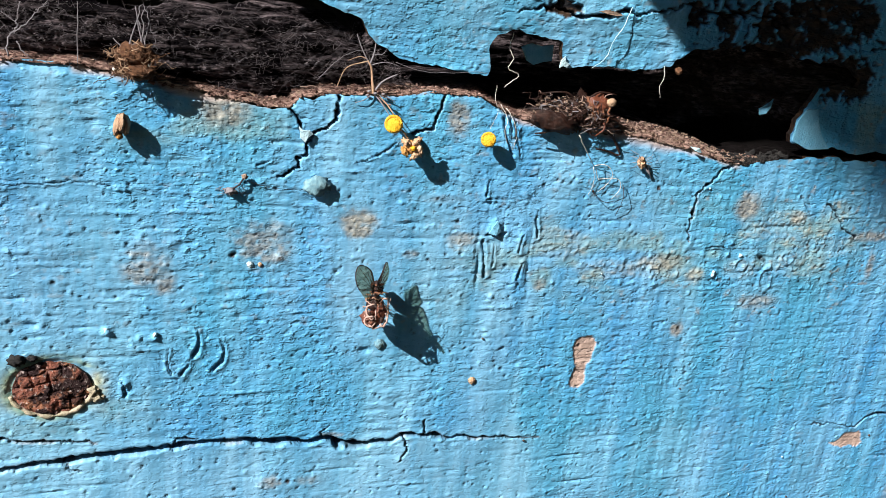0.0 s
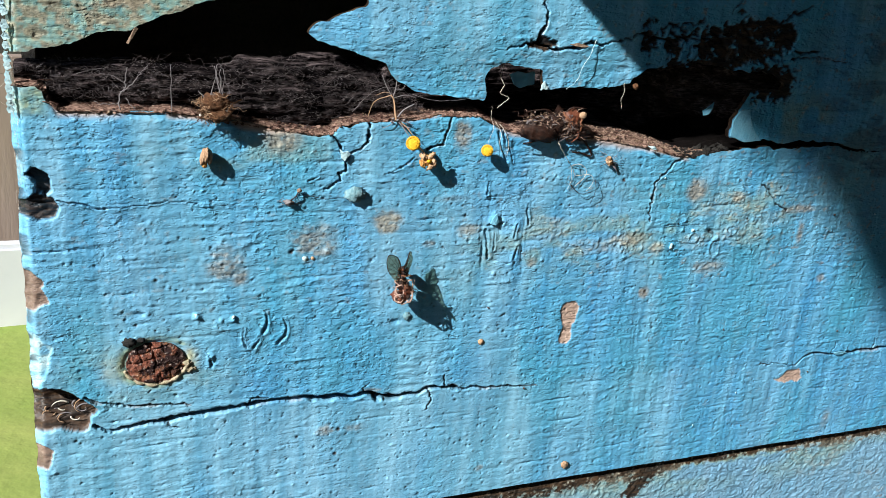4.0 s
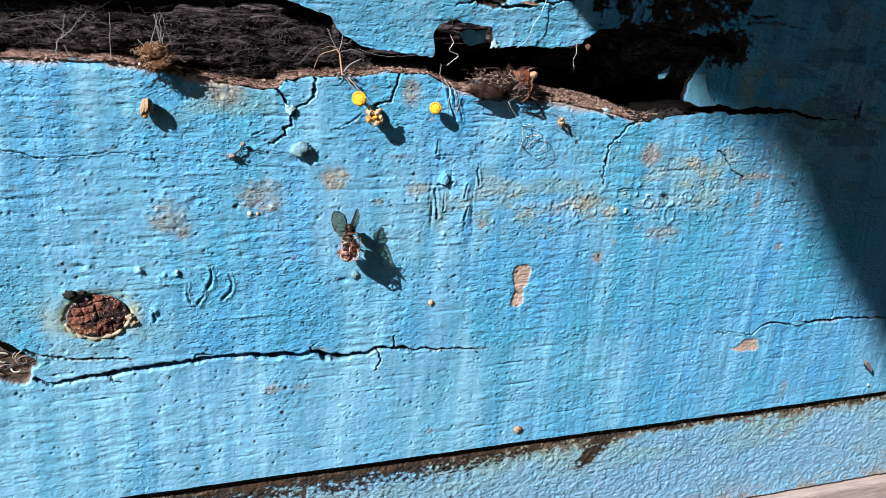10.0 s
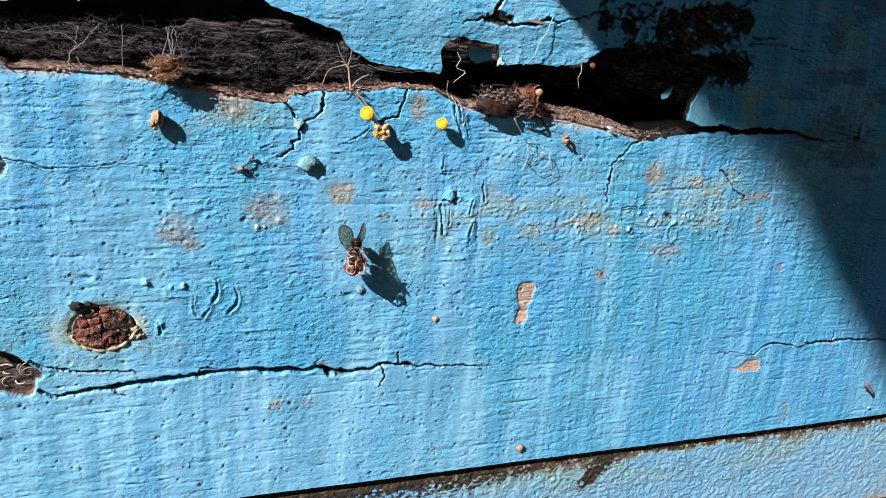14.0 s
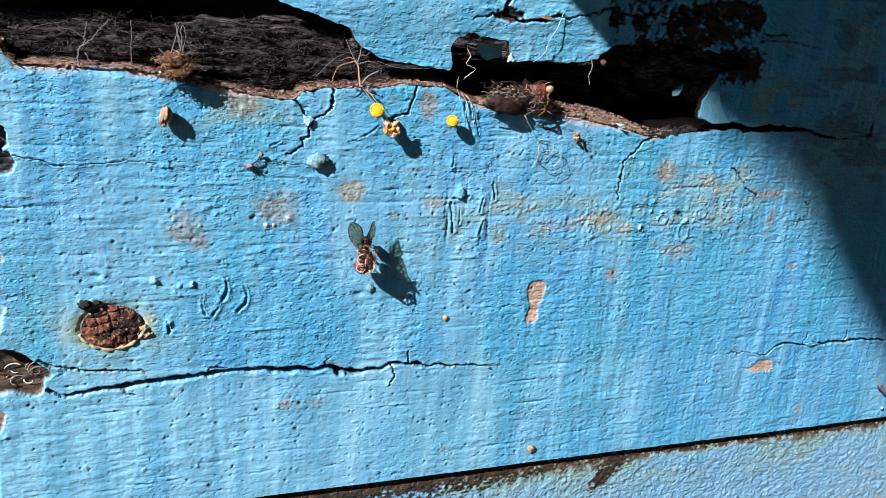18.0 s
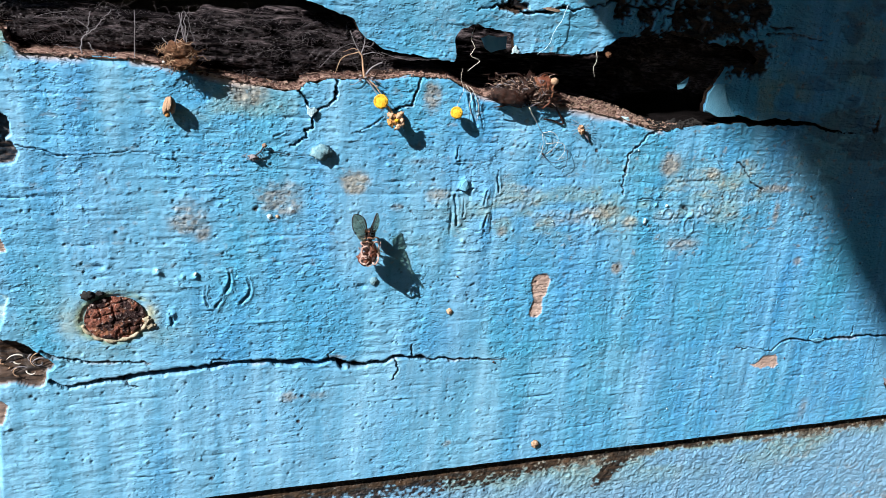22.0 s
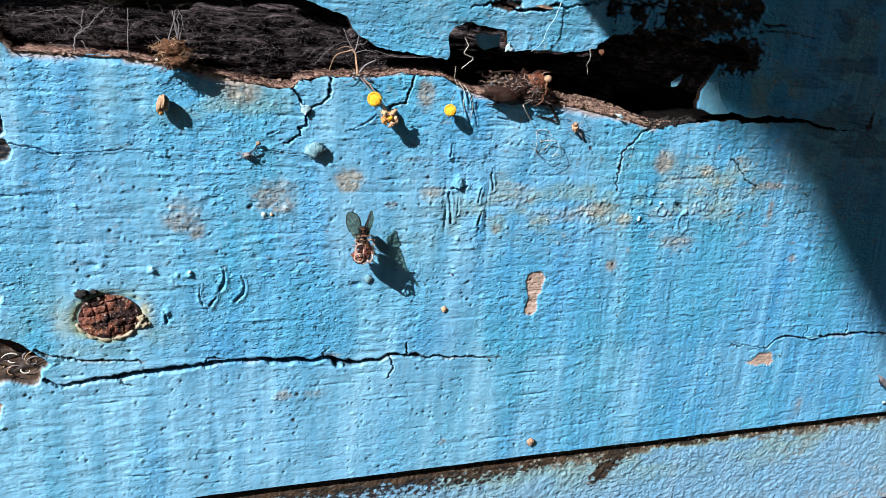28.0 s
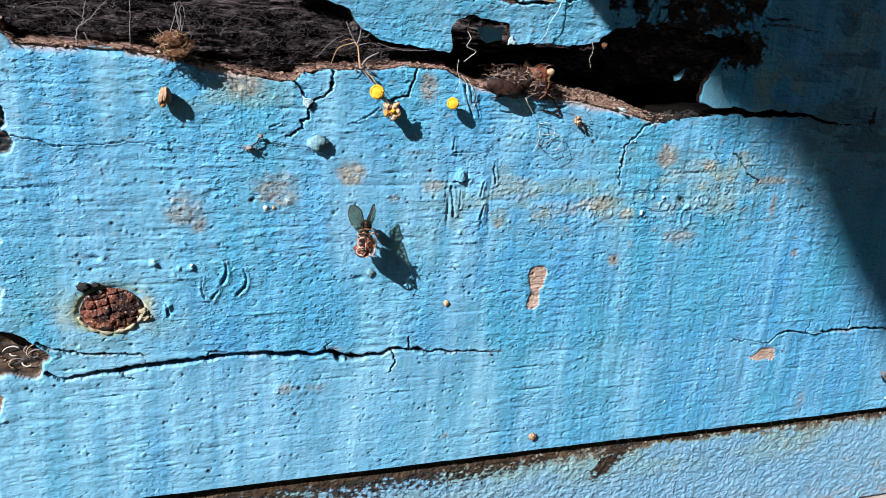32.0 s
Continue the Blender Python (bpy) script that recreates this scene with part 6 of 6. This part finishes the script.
    loop(0.02, -0.01, 0.16, 0.04, 0.03, 0.3, 2.9, 0.016)
    loop(0.01, -0.07, 0.17, 0.05, 0.0, 0.2, 2.8, 0.018)
    loop(0.0, -0.06, 0.15, 0.05, -0.02, 2.6, 4.4, 0.012)
    t = Tubes()
    for _ in range(26):
        a = Vector((rng.uniform(-0.19, 0.15), -0.11 + rng.uniform(-0.02, 0.04), rng.uniform(-0.34, -0.1)))
        if rng.random() < 0.7:
            a.x = rng.choice((-0.18, 0.13)) + rng.gauss(0, 0.015)
        t.wander(a, a + Vector((rng.gauss(0, 0.05), rng.uniform(0, 0.05), rng.gauss(0, 0.06))), rng.uniform(0.005, 0.010), 0.015, rng, 6, 0.004)
    t.done("silk_wrap", PINK_SILK, f, "pinkish silk wrapping")
    return f


FLY = fly()


def wing_scrap():
    w = thing("wing_scrap", (13.5, -0.02, -1.5), "torn grey insect wing stuck on blue paint", "insect wing")
    extruded("membrane", [(13.36, -1.36), (13.5, -1.42), (13.66, -1.58), (13.78, -1.78), (13.6, -1.66), (13.45, -1.52)], -0.12, -0.1, SILK_GREY, w, bend=0.06, origin=(13.5, -0.02, -1.5))
    blob("hinge", (0.08, -0.06, -0.08), (0.06, 0.06, 0.05), CHITIN, w, rough=0.3)
    d = thing("orange_speck", (4.72, -0.04, 5.68), "tiny orange fungus speck on dark wood", "speck")
    blob("speck", (0, 0.03, 0), (0.05, 0.05, 0.05), COCOON, d, rough=0.6)


wing_scrap()


def crumbs():
    """Loose white and tan crumbs stuck on the paint."""
    rng = random.Random(77)
    c = thing("crumbs", (3.0, 0, 2.0), "tiny white and tan crumbs stuck on paint", "crumbs", kind="stuff")
    t, u = Tubes((3.0, 0, 2.0)), Tubes((3.0, 0, 2.0))
    for x, z in ((6.07, 2.53), (6.08, 2.58), (-3.0, 1.86), (6.52, 2.86), (13.9, -2.2), (-2.4, 1.78)):
        t.chip((x, -0.02, z), 0.03, 0.02, 0.045, rng)
    for _ in range(14):
        (t if rng.random() < 0.35 else u).chip((rng.uniform(2.0, 12), -0.015, rng.uniform(-2.2, 4.2)), rng.uniform(0.008, 0.022), 0.015, rng.uniform(0.008, 0.022), rng)
    for x, z, r, mat, name, label in ((-1.23, 2.75, 0.038, FLAKE, "egg", "round white egg stuck on stained paint"), (0.66, 1.54, 0.065, EGGSAC, "paint_lump", "greenish lump of paint below a dead fly"), (2.17, 0.88, 0.05, PETAL, "dropping", "pale dropping dried on blue paint"), (4.37, -2.14, 0.072, HUSK, "seed", "flat tan seed stuck on blue paint"), (-1.10, 2.75, 0.026, PETAL, "dropping", "cream dropping dried on stained paint")):
        g = thing(name, (x, -0.02, z), label, name.replace("_", " "))
        blob("shell", (0, 0, 0), (r, r * 0.32, r * 1.15), mat, g, rough=0.5)
    t.done("pale_crumbs", FLAKE, c)
    u.done("dark_crumbs", COCOON, c)


crumbs()


# ---- what lies beyond the plank's end ----
DARK_WOOD = two_tone("dark_wood", (0.03, 0.028, 0.027), (0.07, 0.06, 0.055), 8.0, (1, 1, 6), 0.85, 0.3)
GRASS = two_tone("lawn", (0.17, 0.25, 0.05), (0.30, 0.32, 0.10), 9.0, rough=0.9, bump=0.15)
WHITE = two_tone("white_wash", (0.54, 0.56, 0.61), (0.66, 0.67, 0.70), 6.0, rough=0.7)
DARK_GROUND = two_tone("dark_ground", (0.018, 0.014, 0.010), (0.05, 0.04, 0.03), 3.0, rough=0.95, bump=0.6)
EDGING = two_tone("edging_wood", (0.19, 0.14, 0.115), (0.33, 0.265, 0.225), 3.0, (1, 1, 6), 0.8, 0.05)
SCREEN_WOOD = two_tone("screen_wood", (0.05, 0.042, 0.036), (0.10, 0.085, 0.07), 2.0, (1, 1, 8), 0.8, 0.1)


def background():
    bm = bmesh.new()
    bmesh.ops.create_grid(bm, x_segments=120, y_segments=120, size=1)
    for v in bm.verts:
        r = v.co.length
        v.co = v.co * (3 + 400 * r**4)
        v.co.z = -0.40 + (0.012 * noise.noise(v.co * 3) if v.co.length < 6 else 0)
    g = part("ground", bm, GRASS)
    tagged(g, "sunlit olive-green lawn behind the plank", "lawn", kind="structure")
    wall = thing("white_kerb", (-20, 94, -41), "white-washed low kerb standing on the lawn", "kerb")
    box("kerb", -80, 90, -1.2, 1.2, 0, 10.5, WHITE, wall, bevel=0.5)
    fence = thing("board_edging", (-20, 102, -41), "low weathered board edging behind a white kerb", "edging")
    for k in range(11):
        box("board", -75 + 15 * k, -60.6 + 15 * k, -1.2, 1.2, 0, 29.0 + 0.4 * (k % 3), EDGING, fence, bevel=0.3)
    box("rail", -75, 90, 1.2, 4, 10, 16, EDGING, fence, bevel=0.3)
    # Added out of view: dark ground that keeps the lawn's bounce off the planks.
    bed = thing("bounce_block_ground", (60, -152, -40.5), "unseen dark ground added in front of the planks to cut bounced light", "soil", kind="structure")
    box("soil", -400, 400, -250, 160, 0, 2.5, DARK_GROUND, bed, bevel=0.8)
    shed = thing("dark_shed", (-20, 260, -41), "dark timber shed far behind the fence", "shed")
    box("wall", -150, 150, 0, 12, 0, 130, DARK_WOOD, shed, bevel=0.5)


background()


# unseen boards, added to cast shade on the plank and hold off skylight
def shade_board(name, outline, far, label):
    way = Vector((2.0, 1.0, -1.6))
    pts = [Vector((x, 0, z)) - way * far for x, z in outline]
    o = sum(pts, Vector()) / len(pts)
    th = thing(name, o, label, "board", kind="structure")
    extruded("board", [(p.x, p.z) for p in pts], -far - 0.5, -far + 0.5, DARK_WOOD, th, origin=o)


# Added out of view: casts the sharp upper shade and covers sky.
top_caster = thing("unseen_top_board", (5, 0, 14), "unseen board added above the planks to cast the upper shade", "board", kind="structure")
box("board", -10.4, 35, -5.25, 3.2, 0, 1.6, DARK_WOOD, top_caster, bevel=0.1)
# Added out of view: blocks skylight from the right, dark to reflect little.
side = thing("skylight_block", (16.2, 0, -8), "unseen board added at the planks' far end to block skylight", "board", kind="structure")
box("board", 0, 1.5, -26, 3, 0, 22, DARK_WOOD, side, bevel=0.1)
# Added wall behind the camera that only cuts down skylight.
screen = thing("sky_screen", (60, -130, -41), "unseen dark board wall added behind the camera to block skylight", "shed", kind="structure")
for k in range(20):
    box("board", -180 + 27 * k, -153.4 + 27 * k, 0, 3, 0, 300, SCREEN_WOOD, screen, bevel=0.4)
# Added far board, its outline cut to the soft shade's edge.
shade_board("far_shade_board", [(6.3, 5.9), (6.4, 5.35), (7.0, 5.0), (7.75, 4.62), (8.6, 4.52), (9.5, 4.05), (10.3, 3.35), (10.85, 2.45), (11.6, 1.5), (12.8, 0.1), (18.4, -5.5), (60, -46), (170, -46), (170, 130), (7.0, 130)], 42.0, "unseen distant board shaped to cast the soft shade on the plank's end")


# ---- movement ----
def motions():
    x, y, z = FLY.location
    rows = []
    for t, turn, dx in ((0, 2, 0.02), (0.4, 1, 0.0), (0.5, 11, 0.09), (0.6, 2, 0.02), (0.8, 0, 0.0), (1.0, 2, 0.02), (1.5, 2, 0.02), (2.0, 2, 0.02), (2.5, 0, 0.0), (32.0, 0, 0.0)):
        rows.append((t, pose(x + dx * C, y, z, 0, 0, turn)))
    walk(FLY, rows)


motions()
